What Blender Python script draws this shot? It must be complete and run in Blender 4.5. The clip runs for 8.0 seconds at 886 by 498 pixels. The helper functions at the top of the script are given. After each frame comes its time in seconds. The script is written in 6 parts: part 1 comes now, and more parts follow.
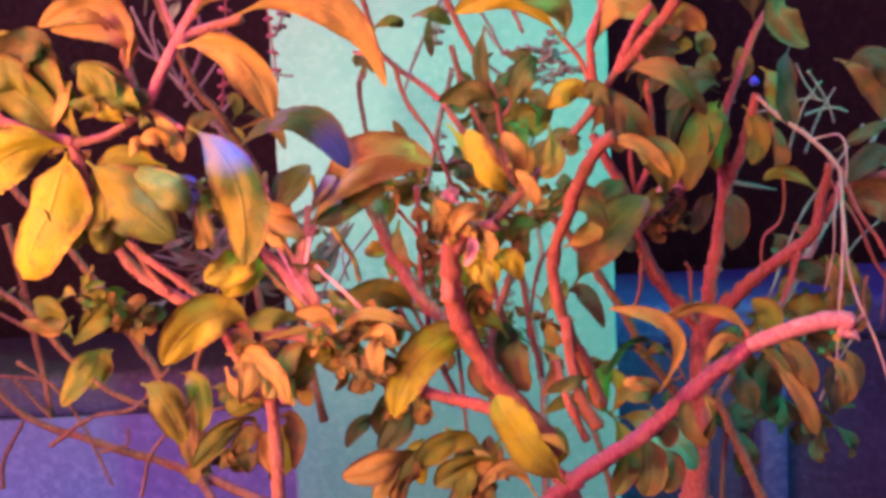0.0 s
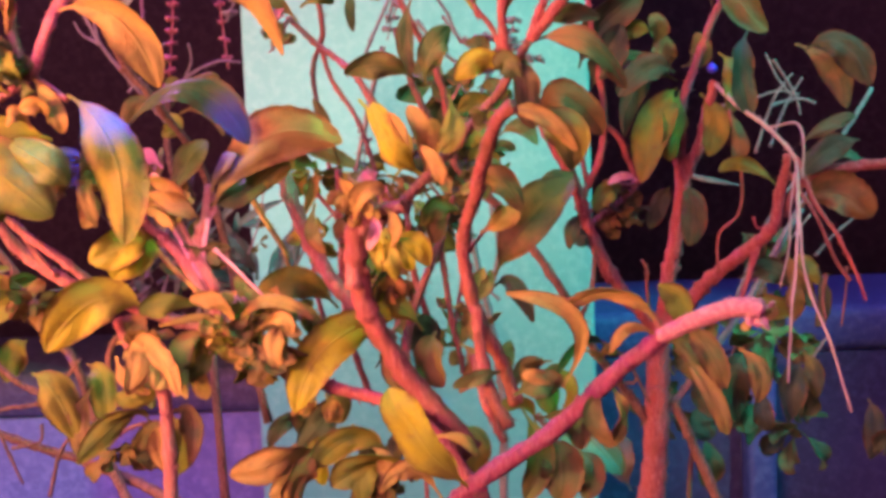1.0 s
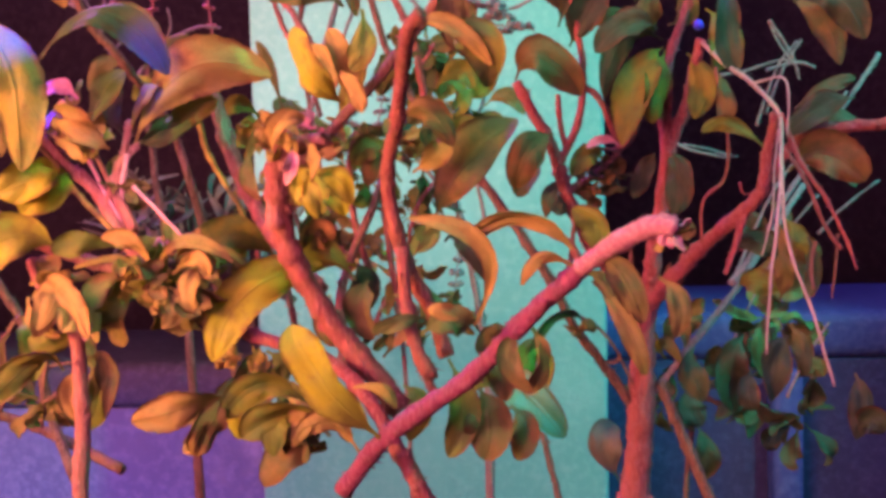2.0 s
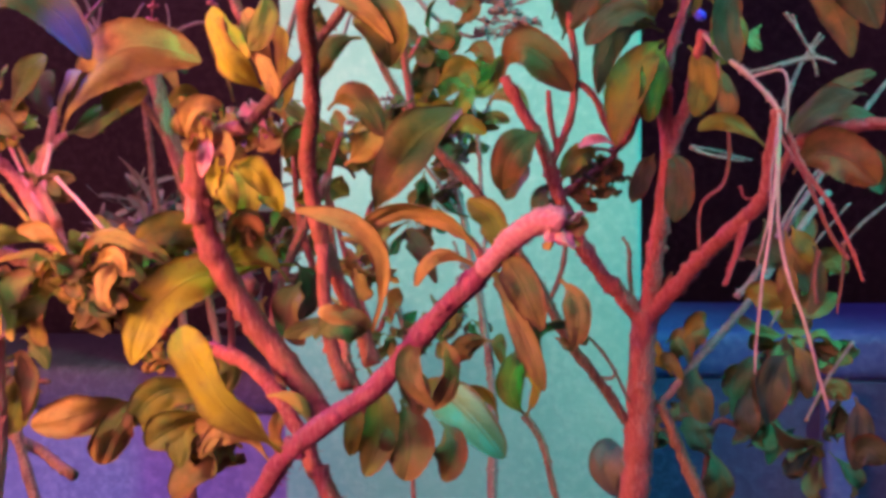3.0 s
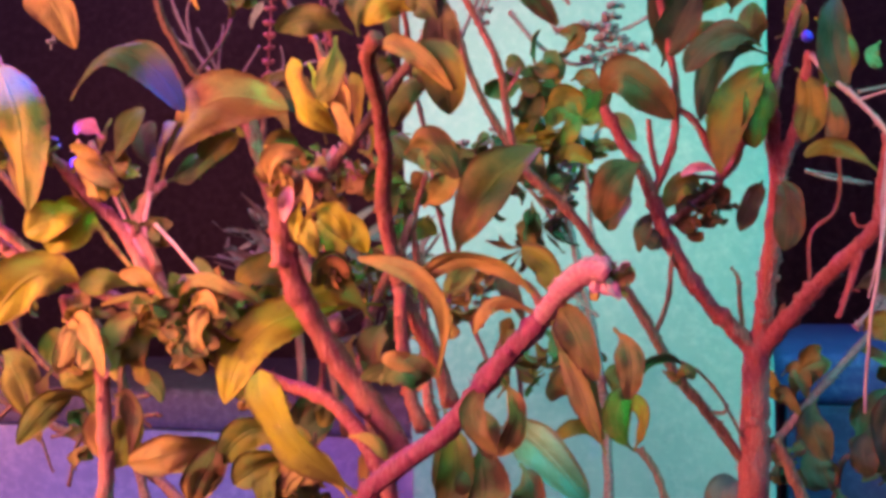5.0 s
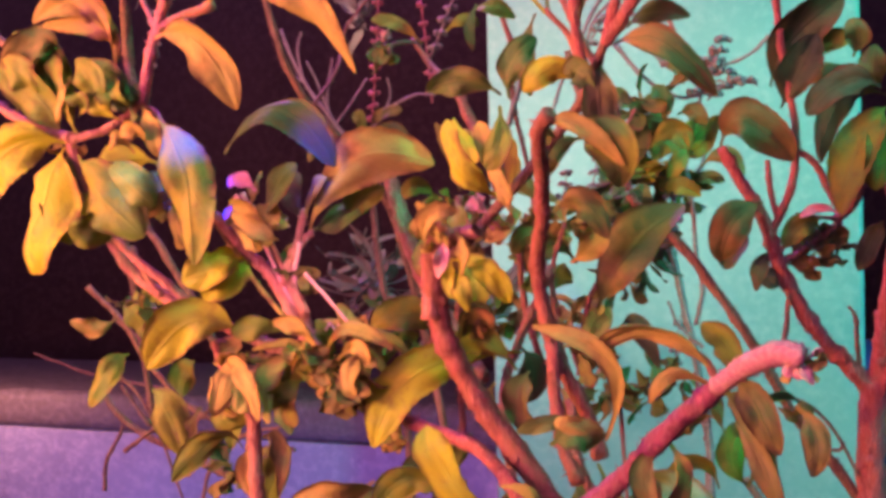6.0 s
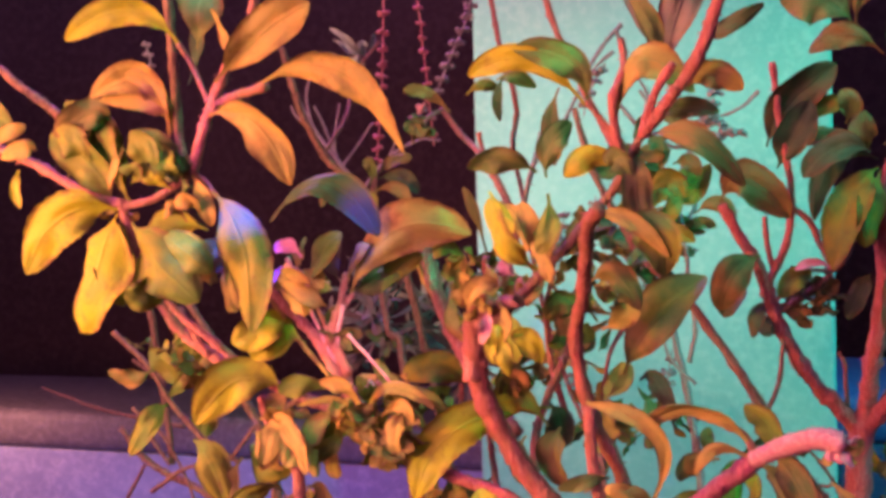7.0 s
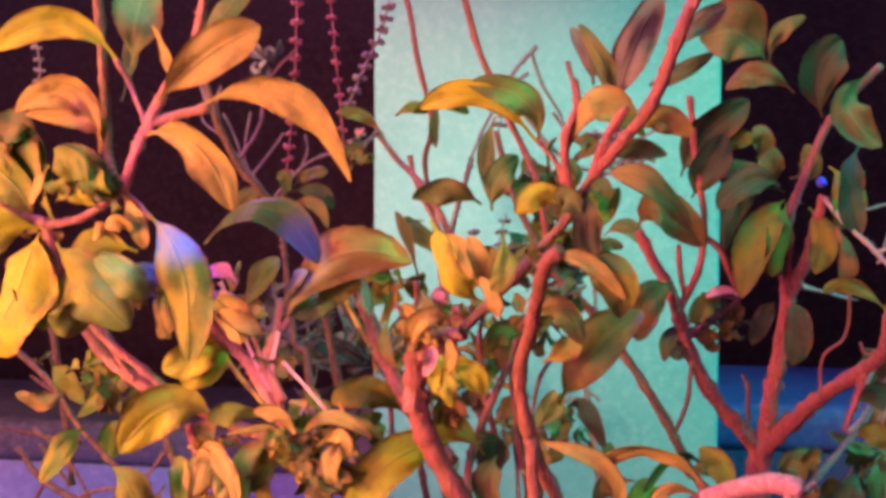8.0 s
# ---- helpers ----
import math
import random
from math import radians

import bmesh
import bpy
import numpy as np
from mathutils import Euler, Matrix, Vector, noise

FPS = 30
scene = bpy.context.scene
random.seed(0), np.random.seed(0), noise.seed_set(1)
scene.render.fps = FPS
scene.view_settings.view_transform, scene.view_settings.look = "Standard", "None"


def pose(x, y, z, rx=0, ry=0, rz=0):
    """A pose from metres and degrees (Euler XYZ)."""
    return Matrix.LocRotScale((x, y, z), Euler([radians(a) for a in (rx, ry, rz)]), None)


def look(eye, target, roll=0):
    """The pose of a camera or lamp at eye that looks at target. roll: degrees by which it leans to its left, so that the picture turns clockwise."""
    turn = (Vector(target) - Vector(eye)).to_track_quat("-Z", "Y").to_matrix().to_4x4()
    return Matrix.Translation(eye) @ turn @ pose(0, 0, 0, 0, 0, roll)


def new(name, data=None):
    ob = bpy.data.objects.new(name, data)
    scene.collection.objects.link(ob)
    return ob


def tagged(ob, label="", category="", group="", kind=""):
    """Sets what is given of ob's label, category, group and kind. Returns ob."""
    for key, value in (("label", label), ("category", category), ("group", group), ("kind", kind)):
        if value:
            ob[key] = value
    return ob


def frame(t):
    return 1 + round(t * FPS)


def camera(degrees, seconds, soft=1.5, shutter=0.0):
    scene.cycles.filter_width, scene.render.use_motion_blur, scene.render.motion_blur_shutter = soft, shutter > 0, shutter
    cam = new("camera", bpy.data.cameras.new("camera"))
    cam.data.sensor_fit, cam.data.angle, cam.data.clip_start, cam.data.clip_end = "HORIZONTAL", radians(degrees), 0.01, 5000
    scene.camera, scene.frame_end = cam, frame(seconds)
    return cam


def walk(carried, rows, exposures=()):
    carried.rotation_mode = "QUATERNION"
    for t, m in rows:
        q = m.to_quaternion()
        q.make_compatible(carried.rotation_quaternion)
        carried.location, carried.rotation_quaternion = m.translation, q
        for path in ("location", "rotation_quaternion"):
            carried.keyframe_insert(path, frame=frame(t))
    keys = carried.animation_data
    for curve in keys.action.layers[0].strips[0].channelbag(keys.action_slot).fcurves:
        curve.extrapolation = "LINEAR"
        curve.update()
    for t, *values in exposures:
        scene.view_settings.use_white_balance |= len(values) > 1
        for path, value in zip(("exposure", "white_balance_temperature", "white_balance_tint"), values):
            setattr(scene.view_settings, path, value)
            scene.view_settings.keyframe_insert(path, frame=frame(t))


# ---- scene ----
cam = camera(47.3, 8.0, soft=3.8)
PATH = [
    (0, (0.0000, 0.0000, 0.9500), (-0.0000, 1.9925, 0.7766), -2.64),
    (0.5, (0.0173, 0.0112, 0.9498), (-0.0000, 2.0048, 0.7912), -2.24),
    (1, (0.0354, 0.0233, 0.9376), (0.0012, 2.0175, 0.7893), -1.96),
    (1.5, (0.0554, 0.0341, 0.9302), (-0.0296, 2.0283, 0.8030), -1.49),
    (1.7, (0.0620, 0.0385, 0.9218), (-0.0451, 2.0321, 0.8038), -1.48),
    (2.8, (0.1035, 0.0694, 0.9005), (-0.1634, 2.0498, 0.8191), -0.35),
    (3, (0.1119, 0.0751, 0.9055), (-0.1924, 2.0503, 0.8286), -0.45),
    (3.5, (0.1275, 0.0871, 0.9085), (-0.2111, 2.0577, 0.8645), -0.78),
    (4, (0.1346, 0.0934, 0.9055), (-0.2979, 2.0457, 0.8651), -0.59),
    (4.5, (0.1339, 0.0894, 0.9058), (-0.3947, 2.0180, 0.8755), -0.70),
    (4.7, (0.1333, 0.0860, 0.9083), (-0.4223, 2.0070, 0.8748), -1.25),
    (5.8, (0.1125, 0.0638, 0.9218), (-0.5476, 1.9514, 0.8862), -1.21),
    (6, (0.1073, 0.0616, 0.9285), (-0.5747, 1.9414, 0.8917), -1.40),
    (6.5, (0.0936, 0.0410, 0.9372), (-0.5799, 1.9238, 0.8988), -1.04),
    (7, (0.0895, 0.0323, 0.9499), (-0.5077, 1.9408, 0.9164), -1.24),
    (7.5, (0.0769, 0.0231, 0.9575), (-0.3670, 1.9722, 0.8965), -0.13),
    (8, (0.0657, 0.0276, 0.9614), (-0.2769, 1.9975, 0.9155), 0.24),
]
EXPOSURES = [(0, 0.05, 6500, 12), (1, 0.12, 6500, 14), (3, 0.04, 6500, 15), (3.5, 0.1, 6500, 19), (4.5, 0.15, 6500, 20),
             (5.8, 0.1, 6500, 12), (6.6, 0.06, 6500, 3), (7.1, 0.05, 6500, 1), (8, 0.04, 6500, 7)]
walk(cam, [(t, look(eye, target, roll)) for t, eye, target, roll in PATH], EXPOSURES)

# ---- light: coloured lamps of a night garden, and added fills ----
world = bpy.data.worlds.new("night")
scene.world = world
world.use_nodes = True
world.node_tree.nodes["Background"].inputs[0].default_value = (0.21, 0.10, 0.29, 1)
world.node_tree.nodes["Background"].inputs[1].default_value = 2.4


def lamp(name, kind, place, target, colour, watts, size=0.05, cone=60, blend=0.5):
    data = bpy.data.lights.new(name, kind)
    data.color, data.energy = colour, watts
    if kind == "SPOT":
        data.spot_size, data.spot_blend, data.shadow_soft_size = radians(cone), blend, size
    elif kind == "AREA":
        data.size = size
    else:
        data.shadow_soft_size = size
    ob = new(name, data)
    ob.matrix_world = look(place, target)
    return ob


lamp("warm_lamp", "SPOT", (-0.56, -0.10, 0.95), (0.02, 0.335, 0.92), (1.0, 0.43, 0.11), 21, 0.06, 46, 0.6)
lamp("coral_lamp", "SPOT", (-0.56, 0.14, 0.96), (0.16, 0.49, 0.95), (1.0, 0.18, 0.12), 27, 0.05, 26, 0.6)
# soft pink area fill added from the front to open up stems and shadows
lamp("front_fill", "AREA", (-0.50, -0.45, 1.05), (0.05, 0.42, 0.92), (1.0, 0.20, 0.32), 12.5, 0.5)
lamp("teal_lamp", "SPOT", (0.62, 0.25, 1.55), (0.10, 0.84, 0.83), (0.01, 1.0, 0.80), 34, 0.03, 42, 0.8)
lamp("pale_lamp", "SPOT", (-0.62, 0.10, 1.30), (-0.12, 0.84, 1.00), (1.0, 0.47, 0.40), 58, 0.03, 29, 1.0)
lamp("green_lamp", "SPOT", (0.30, 0.25, 1.65), (-0.02, 0.34, 0.95), (0.04, 1.0, 0.42), 12, 0.04, 36, 0.8)
# added rim light from behind left, brings purple to stems and more blue overall
lamp("magenta_rim_fill", "SPOT", (-0.35, 0.75, 1.45), (-0.03, 0.36, 0.93), (0.75, 0.10, 1.0), 18, 0.04, 50, 0.8)
lamp("blue_lamp", "SPOT", (0.95, 0.86, 1.32), (0.36, 1.08, 0.78), (0.02, 0.11, 1.0), 5, 0.03, 60, 0.8)
lamp("cyan_lamp", "SPOT", (0.95, 0.30, 1.12), (0.30, 0.60, 0.84), (0.02, 0.36, 1.0), 5, 0.03, 40, 0.7)
lamp("violet_lamp", "SPOT", (-0.42, 0.55, 0.42), (-0.48, 1.00, 0.60), (0.15, 0.17, 1.0), 7.5, 0.05, 110, 0.9)
lamp("rose_lamp", "POINT", (-0.7962, 0.8600, 0.8075), (0, 1, 0.9), (1.0, 0.38, 0.34), 3.2, 0.05)
# narrow beams of the party light
for place, target, colour, watts, cone in (
        ((0.2500, -0.4000, 1.4500), (-0.0666, 0.3180, 0.9566), (0.003, 0.02, 1.0), 460, 1.2),
        ((0.2500, -0.4000, 1.4500), (-0.0358, 0.3440, 0.9538), (0.04, 0.03, 1.0), 140, 0.6),
        ((0.2000, -0.4000, 1.3500), (-0.0890, 0.3220, 0.9466), (0.02, 0.34, 1.0), 75, 0.9),
        ((0.4500, -0.3000, 1.5000), (0.1519, 0.4860, 0.9794), (0.03, 0.08, 1.0), 24, 0.8),
        ((0.5500, 0.1000, 1.3500), (0.0794, 0.4990, 0.8331), (0.06, 1.0, 0.1), 22, 1.9),
        ((0.5000, -0.3000, 1.3000), (0.0756, 0.3550, 0.8469), (0.01, 0.45, 1.0), 90, 2.0),
        ((0.5000, -0.1000, 1.5000), (0.0317, 0.3250, 0.9981), (0.01, 0.9, 0.45), 60, 0.8),
        ((0.1000, -0.5000, 1.4000), (-0.0872, 0.3350, 1.0319), (0.01, 0.6, 0.9), 50, 1.3),
        ((0.9000, 0.1000, 1.5000), (0.1721, 0.4380, 0.9245), (0.02, 1.0, 0.65), 16, 3.0),
        ((-0.1000, -0.5000, 1.2000), (-0.0882, 0.3350, 0.9902), (0.9, 0.05, 1.0), 18, 2.2),
        ((0.1500, -0.5000, 1.2500), (-0.0460, 0.3500, 0.9189), (1.0, 0.3, 0.45), 36, 2.6)):
    lamp("party_beam", "SPOT", place, target, colour, watts, 0.004, cone, 0.5)

# ---- materials ----


def nodes_of(name):
    m = bpy.data.materials.new(name)
    m.use_nodes = True
    t = m.node_tree
    return m, t, t.nodes["Principled BSDF"]


def mixed(t, fac, a, b):
    n = t.nodes.new("ShaderNodeMix")
    n.data_type = "RGBA"
    t.links.new(fac, n.inputs[0])
    for k, c in ((6, a), (7, b)):
        if isinstance(c, tuple):
            n.inputs[k].default_value = (*c, 1)
        else:
            t.links.new(c, n.inputs[k])
    return n.outputs[2]


def noise_of(t, scale, detail=4, rough=0.55, low=0.35, high=0.65, stretch=1.0):
    co = t.nodes.new("ShaderNodeTexCoord")
    n = t.nodes.new("ShaderNodeTexNoise")
    n.inputs["Scale"].default_value, n.inputs["Detail"].default_value, n.inputs["Roughness"].default_value = scale, detail, rough
    turned = t.nodes.new("ShaderNodeMapping")
    turned.inputs["Scale"].default_value = (1, 1, stretch)
    t.links.new(co.outputs["Object"], turned.inputs["Vector"])
    t.links.new(turned.outputs[0], n.inputs["Vector"])
    r = t.nodes.new("ShaderNodeMapRange")
    r.inputs[1].default_value, r.inputs[2].default_value = low, high
    t.links.new(n.outputs[0], r.inputs[0])
    return r.outputs[0]


def bumped(t, p, height, strength, distance):
    b = t.nodes.new("ShaderNodeBump")
    b.inputs["Strength"].default_value, b.inputs["Distance"].default_value = strength, distance
    t.links.new(height, b.inputs["Height"])
    t.links.new(b.outputs[0], p.inputs["Normal"])


def surface(name, a, b, wear, fine=400, coarse=40, rough=0.6, bump=0.3, depth=0.0006, stretch=1.0, other=None):
    """Two tones mixed in large patches, with a third in fine grain and a fine relief."""
    m, t, p = nodes_of(name)
    big = noise_of(t, coarse, stretch=stretch)
    small = noise_of(t, fine, 6, 0.6, 0.45, 0.75, stretch)
    p.inputs["Base Color"].default_value = (*a, 1)
    tone = mixed(t, small, mixed(t, big, a, b), wear)
    if other:
        info = t.nodes.new("ShaderNodeObjectInfo")
        tone = mixed(t, info.outputs["Random"], tone, mixed(t, big, other, tone))
    t.links.new(tone, p.inputs["Base Color"])
    p.inputs["Roughness"].default_value = rough
    bumped(t, p, small, bump, depth)
    return m


def leaf_material(name, a, b, spot, through_colour):
    """A leaf blade: two greens, blotches, veins from the blade's own coordinates, some light through it."""
    m, t, p = nodes_of(name)
    uv = t.nodes.new("ShaderNodeUVMap")
    sep = t.nodes.new("ShaderNodeSeparateXYZ")
    t.links.new(uv.outputs[0], sep.inputs[0])

    def calc(op, x, y=None):
        n = t.nodes.new("ShaderNodeMath")
        n.operation = op
        for k, v in enumerate((x, y)):
            if v is None:
                continue
            if isinstance(v, (int, float)):
                n.inputs[k].default_value = v
            else:
                t.links.new(v, n.inputs[k])
        return n.outputs[0]
    across = calc("ABSOLUTE", calc("SUBTRACT", sep.outputs[0], 0.5))
    side = calc("ABSOLUTE", calc("SINE", calc("MULTIPLY", calc("SUBTRACT", sep.outputs[1], calc("MULTIPLY", across, 0.55)), 22.0)))
    vein = calc("MAXIMUM", calc("SUBTRACT", 1.0, calc("MULTIPLY", across, 22.0)), calc("MULTIPLY", calc("SUBTRACT", 1.0, calc("MULTIPLY", side, 7.0)), 0.55))
    vein = calc("MAXIMUM", vein, 0.0)
    blotch = noise_of(t, 75, 5, 0.6, 0.44, 0.6)
    stain = noise_of(t, 190, 5, 0.65, 0.56, 0.68)
    info = t.nodes.new("ShaderNodeObjectInfo")
    tone = mixed(t, info.outputs["Random"], a, b)
    speck = noise_of(t, 700, 5, 0.6, 0.58, 0.75)
    tone = mixed(t, calc("MULTIPLY", blotch, 0.85), tone, spot)
    tone = mixed(t, calc("MULTIPLY", stain, 0.4), tone, (0.17, 0.12, 0.05))
    margin = calc("MULTIPLY", calc("MULTIPLY", calc("MAXIMUM", calc("SUBTRACT", across, 0.34), 0.0), 6.5), noise_of(t, 160, 4, 0.6, 0.42, 0.6))
    tone = mixed(t, margin, tone, (0.20, 0.13, 0.06))
    tone = mixed(t, calc("MULTIPLY", speck, 0.5), tone, tuple(c * 0.4 for c in a))
    tone = mixed(t, calc("MULTIPLY", vein, 0.4), tone, tuple(min(1, c * 1.4 + 0.02) for c in spot))
    t.links.new(tone, p.inputs["Base Color"])
    p.inputs["Roughness"].default_value = 0.58
    p.inputs["Specular IOR Level"].default_value = 0.35
    bumped(t, p, calc("ADD", vein, calc("ADD", calc("MULTIPLY", speck, 0.4), calc("MULTIPLY", blotch, 0.7))), 0.5, 0.0009)
    tr = t.nodes.new("ShaderNodeBsdfTranslucent")
    tr.inputs[0].default_value = (*through_colour, 1)
    mix = t.nodes.new("ShaderNodeMixShader")
    mix.inputs[0].default_value = 0.22
    out = t.nodes["Material Output"]
    t.links.new(p.outputs[0], mix.inputs[1])
    t.links.new(tr.outputs[0], mix.inputs[2])
    t.links.new(mix.outputs[0], out.inputs[0])
    return m


GREEN = leaf_material("leaf_green", (0.09, 0.22, 0.06), (0.14, 0.27, 0.08), (0.24, 0.32, 0.10), (0.20, 0.34, 0.06))
OLIVE = leaf_material("leaf_olive", (0.23, 0.34, 0.04), (0.34, 0.43, 0.06), (0.13, 0.32, 0.07), (0.32, 0.36, 0.08))
YELLOW = leaf_material("leaf_yellow", (0.46, 0.64, 0.03), (0.55, 0.69, 0.05), (0.38, 0.56, 0.08), (0.6, 0.56, 0.1))
TAN = leaf_material("leaf_tan", (0.52, 0.46, 0.11), (0.62, 0.55, 0.15), (0.36, 0.40, 0.11), (0.45, 0.40, 0.16))
BROWN = leaf_material("leaf_brown", (0.22, 0.22, 0.07), (0.32, 0.29, 0.09), (0.10, 0.20, 0.06), (0.2, 0.18, 0.06))
DARK = leaf_material("leaf_dark", (0.05, 0.12, 0.055), (0.08, 0.16, 0.07), (0.11, 0.19, 0.09), (0.10, 0.20, 0.06))
SAGE = leaf_material("leaf_sage", (0.22, 0.26, 0.20), (0.28, 0.31, 0.24), (0.20, 0.27, 0.22), (0.2, 0.2, 0.14))
BARK = surface("bark_pink", (0.58, 0.19, 0.17), (0.34, 0.10, 0.10), (0.72, 0.42, 0.38), 1100, 230, 0.6, 0.9, 0.0010, 0.22, (0.30, 0.15, 0.08))
# paler bark copy: the warm lamp's highlights on nearer stems, put into the colour
PALE = surface("bark_pink_lit", (0.64, 0.34, 0.29), (0.46, 0.19, 0.17), (0.80, 0.58, 0.50), 1100, 230, 0.65, 0.9, 0.0010, 0.22, (0.50, 0.26, 0.16))
WINE = surface("bark_wine", (0.40, 0.10, 0.19), (0.28, 0.07, 0.14), (0.56, 0.28, 0.36), 1100, 230, 0.6, 0.9, 0.0010, 0.22)
WOOD = surface("bark_brown", (0.32, 0.20, 0.13), (0.16, 0.10, 0.07), (0.48, 0.34, 0.24), 1000, 200, 0.72, 0.9, 0.0010, 0.22)
GREY = surface("bark_grey", (0.30, 0.30, 0.27), (0.20, 0.20, 0.19), (0.45, 0.44, 0.40), 700, 70, 0.75, 0.6, 0.0006)
STRAW = surface("dry_straw", (0.55, 0.56, 0.46), (0.42, 0.44, 0.36), (0.66, 0.67, 0.58), 900, 80, 0.7, 0.4, 0.0004)
FLOWER = surface("dry_flower", (0.52, 0.20, 0.20), (0.38, 0.14, 0.14), (0.62, 0.34, 0.32), 900, 120, 0.7, 0.4, 0.0004)
BLUE = surface("blue_bud", (0.03, 0.05, 0.60), (0.04, 0.07, 0.70), (0.08, 0.12, 0.75), 900, 120, 0.5, 0.2, 0.0003)
PINK = surface("pink_petal", (0.74, 0.42, 0.46), (0.80, 0.48, 0.50), (0.86, 0.64, 0.64), 900, 120, 0.5, 0.2, 0.0003)
BLOOM = surface("pink_down", (0.60, 0.31, 0.39), (0.48, 0.20, 0.28), (0.74, 0.54, 0.60), 900, 160, 0.8, 0.6, 0.0006)
PLASTER = surface("mint_plaster", (0.22, 0.64, 0.54), (0.16, 0.56, 0.48), (0.27, 0.68, 0.58), 160, 9, 0.75, 0.35, 0.0012)
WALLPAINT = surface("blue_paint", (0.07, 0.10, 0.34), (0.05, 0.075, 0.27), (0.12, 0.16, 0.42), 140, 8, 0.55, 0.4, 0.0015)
# the same blue paint darkened: shade on the parapet's front, put into the colour
WALLPAINT_SHADE = surface("blue_paint_shade", (0.035, 0.045, 0.15), (0.025, 0.03, 0.10), (0.06, 0.075, 0.20), 140, 8, 0.6, 0.5, 0.0015)
SLAB = surface("worn_slab", (0.20, 0.23, 0.36), (0.15, 0.17, 0.28), (0.28, 0.31, 0.44), 120, 7, 0.5, 0.4, 0.002)
# coping tone kept dark to stand for the shaded band above the lit face
CAP = surface("shaded_coping", (0.10, 0.085, 0.085), (0.07, 0.06, 0.06), (0.17, 0.15, 0.15), 120, 9, 0.6, 0.5, 0.002)
# plaster darkened in its base colour for the lack of light at night
BACK = surface("unlit_plaster", (0.065, 0.045, 0.042), (0.045, 0.032, 0.032), (0.09, 0.065, 0.06), 90, 5, 0.85, 0.5, 0.003)
SOIL = surface("soil", (0.08, 0.055, 0.035), (0.05, 0.035, 0.025), (0.12, 0.09, 0.06), 120, 14, 0.95, 1.0, 0.006)

# ---- builders ----


def part(name, bm, material, parent=None, label="", smooth=True):
    mesh = bpy.data.meshes.new(name)
    bm.to_mesh(mesh)
    bm.free()
    mesh.materials.append(material)
    if smooth:
        mesh.polygons.foreach_set("use_smooth", [True] * len(mesh.polygons))
    ob = new(name, mesh)
    ob.parent = parent
    if label:
        ob["label"] = label
    return ob


def box(bm, x0, x1, y0, y1, z0, z1, bevel=0.0):
    made = bmesh.ops.create_cube(bm, size=1.0)["verts"]
    for v in made:
        v.co = Vector(((x0 + x1) / 2 + v.co.x * (x1 - x0), (y0 + y1) / 2 + v.co.y * (y1 - y0), (z0 + z1) / 2 + v.co.z * (z1 - z0)))
    if bevel:
        edges = list({e for v in made for e in v.link_edges})
        bmesh.ops.bevel(bm, geom=edges, offset=bevel, segments=3, profile=0.5, affect="EDGES")


def thing(name, x, y, z, label, category, group=""):
    ob = new(name)
    ob.location = (x, y, z)
    ob.empty_display_size = 0.02
    return tagged(ob, label, category, group)


def spline(points, steps):
    """A Catmull-Rom curve through the points."""
    pts = [Vector(p) for p in points]
    pts = [pts[0] * 2 - pts[1]] + pts + [pts[-1] * 2 - pts[-2]]
    out = []
    for i in range(1, len(pts) - 2):
        a, b, c, d = pts[i - 1:i + 3]
        for k in range(steps):
            s = k / steps
            out.append(0.5 * ((2 * b) + (c - a) * s + (2 * a - 5 * b + 4 * c - d) * s * s + (3 * b - a - 3 * c + d) * s ** 3))
    out.append(pts[-2])
    return out


def tube(bm, path, r0, r1, sides=8, knots=0.0, rough=0.2):
    """A tapered, slightly crooked and knotted stem along the path, with closed ends."""
    rings = []
    side = Vector((0.3, 1, 0.2)).normalized()
    n = len(path)
    run = 0.0
    for i, p in enumerate(path):
        way = (path[min(i + 1, n - 1)] - path[max(i - 1, 0)]).normalized()
        if i:
            run += (p - path[i - 1]).length
        side = (side - way * side.dot(way)).normalized()
        up = way.cross(side)
        r = r0 + (r1 - r0) * i / (n - 1)
        knot = 1 + knots * max(0.0, math.cos(run / 0.019 * math.tau)) ** 8
        ring = []
        for k in range(sides):
            a = math.tau * k / sides
            d = math.cos(a) * side + math.sin(a) * up
            lump = 1 + rough * noise.noise((p + d * 0.004) * 260) + rough * 0.6 * noise.noise((p * 1.3 + d * 0.003) * 900)
            ring.append(bm.verts.new(p + d * (r * knot * lump)))
        rings.append(ring)
    for a, b in zip(rings, rings[1:]):
        for k in range(sides):
            bm.faces.new((a[k], a[(k + 1) % sides], b[(k + 1) % sides], b[k]))
    bm.faces.new(list(reversed(rings[0])))
    bm.faces.new(rings[-1])
    return rings


def bristles(bm, path, rings, count, seed, longest=0.0030):
    """Short hairs and broken leaf scars that stand off a stem."""
    rnd = random.Random(seed)
    for _ in range(count):
        i = rnd.randrange(1, len(path) - 1)
        v = rnd.choice(rings[i]).co
        d = (v - path[i]).normalized()
        way = (path[i + 1] - path[i]).normalized()
        d = (d + way * rnd.uniform(0.1, 0.9)).normalized()
        side = d.cross(way).normalized()
        long, r = rnd.uniform(0.25, 1.0) * longest, rnd.uniform(0.00018, 0.0005)
        foot = v - d * 0.0004
        ring = [bm.verts.new(foot + side * r * math.cos(a) + way * r * math.sin(a)) for a in (0, 2.1, 4.2)]
        top = bm.verts.new(foot + d * long)
        for k in range(3):
            bm.faces.new((ring[k], ring[(k + 1) % 3], top))


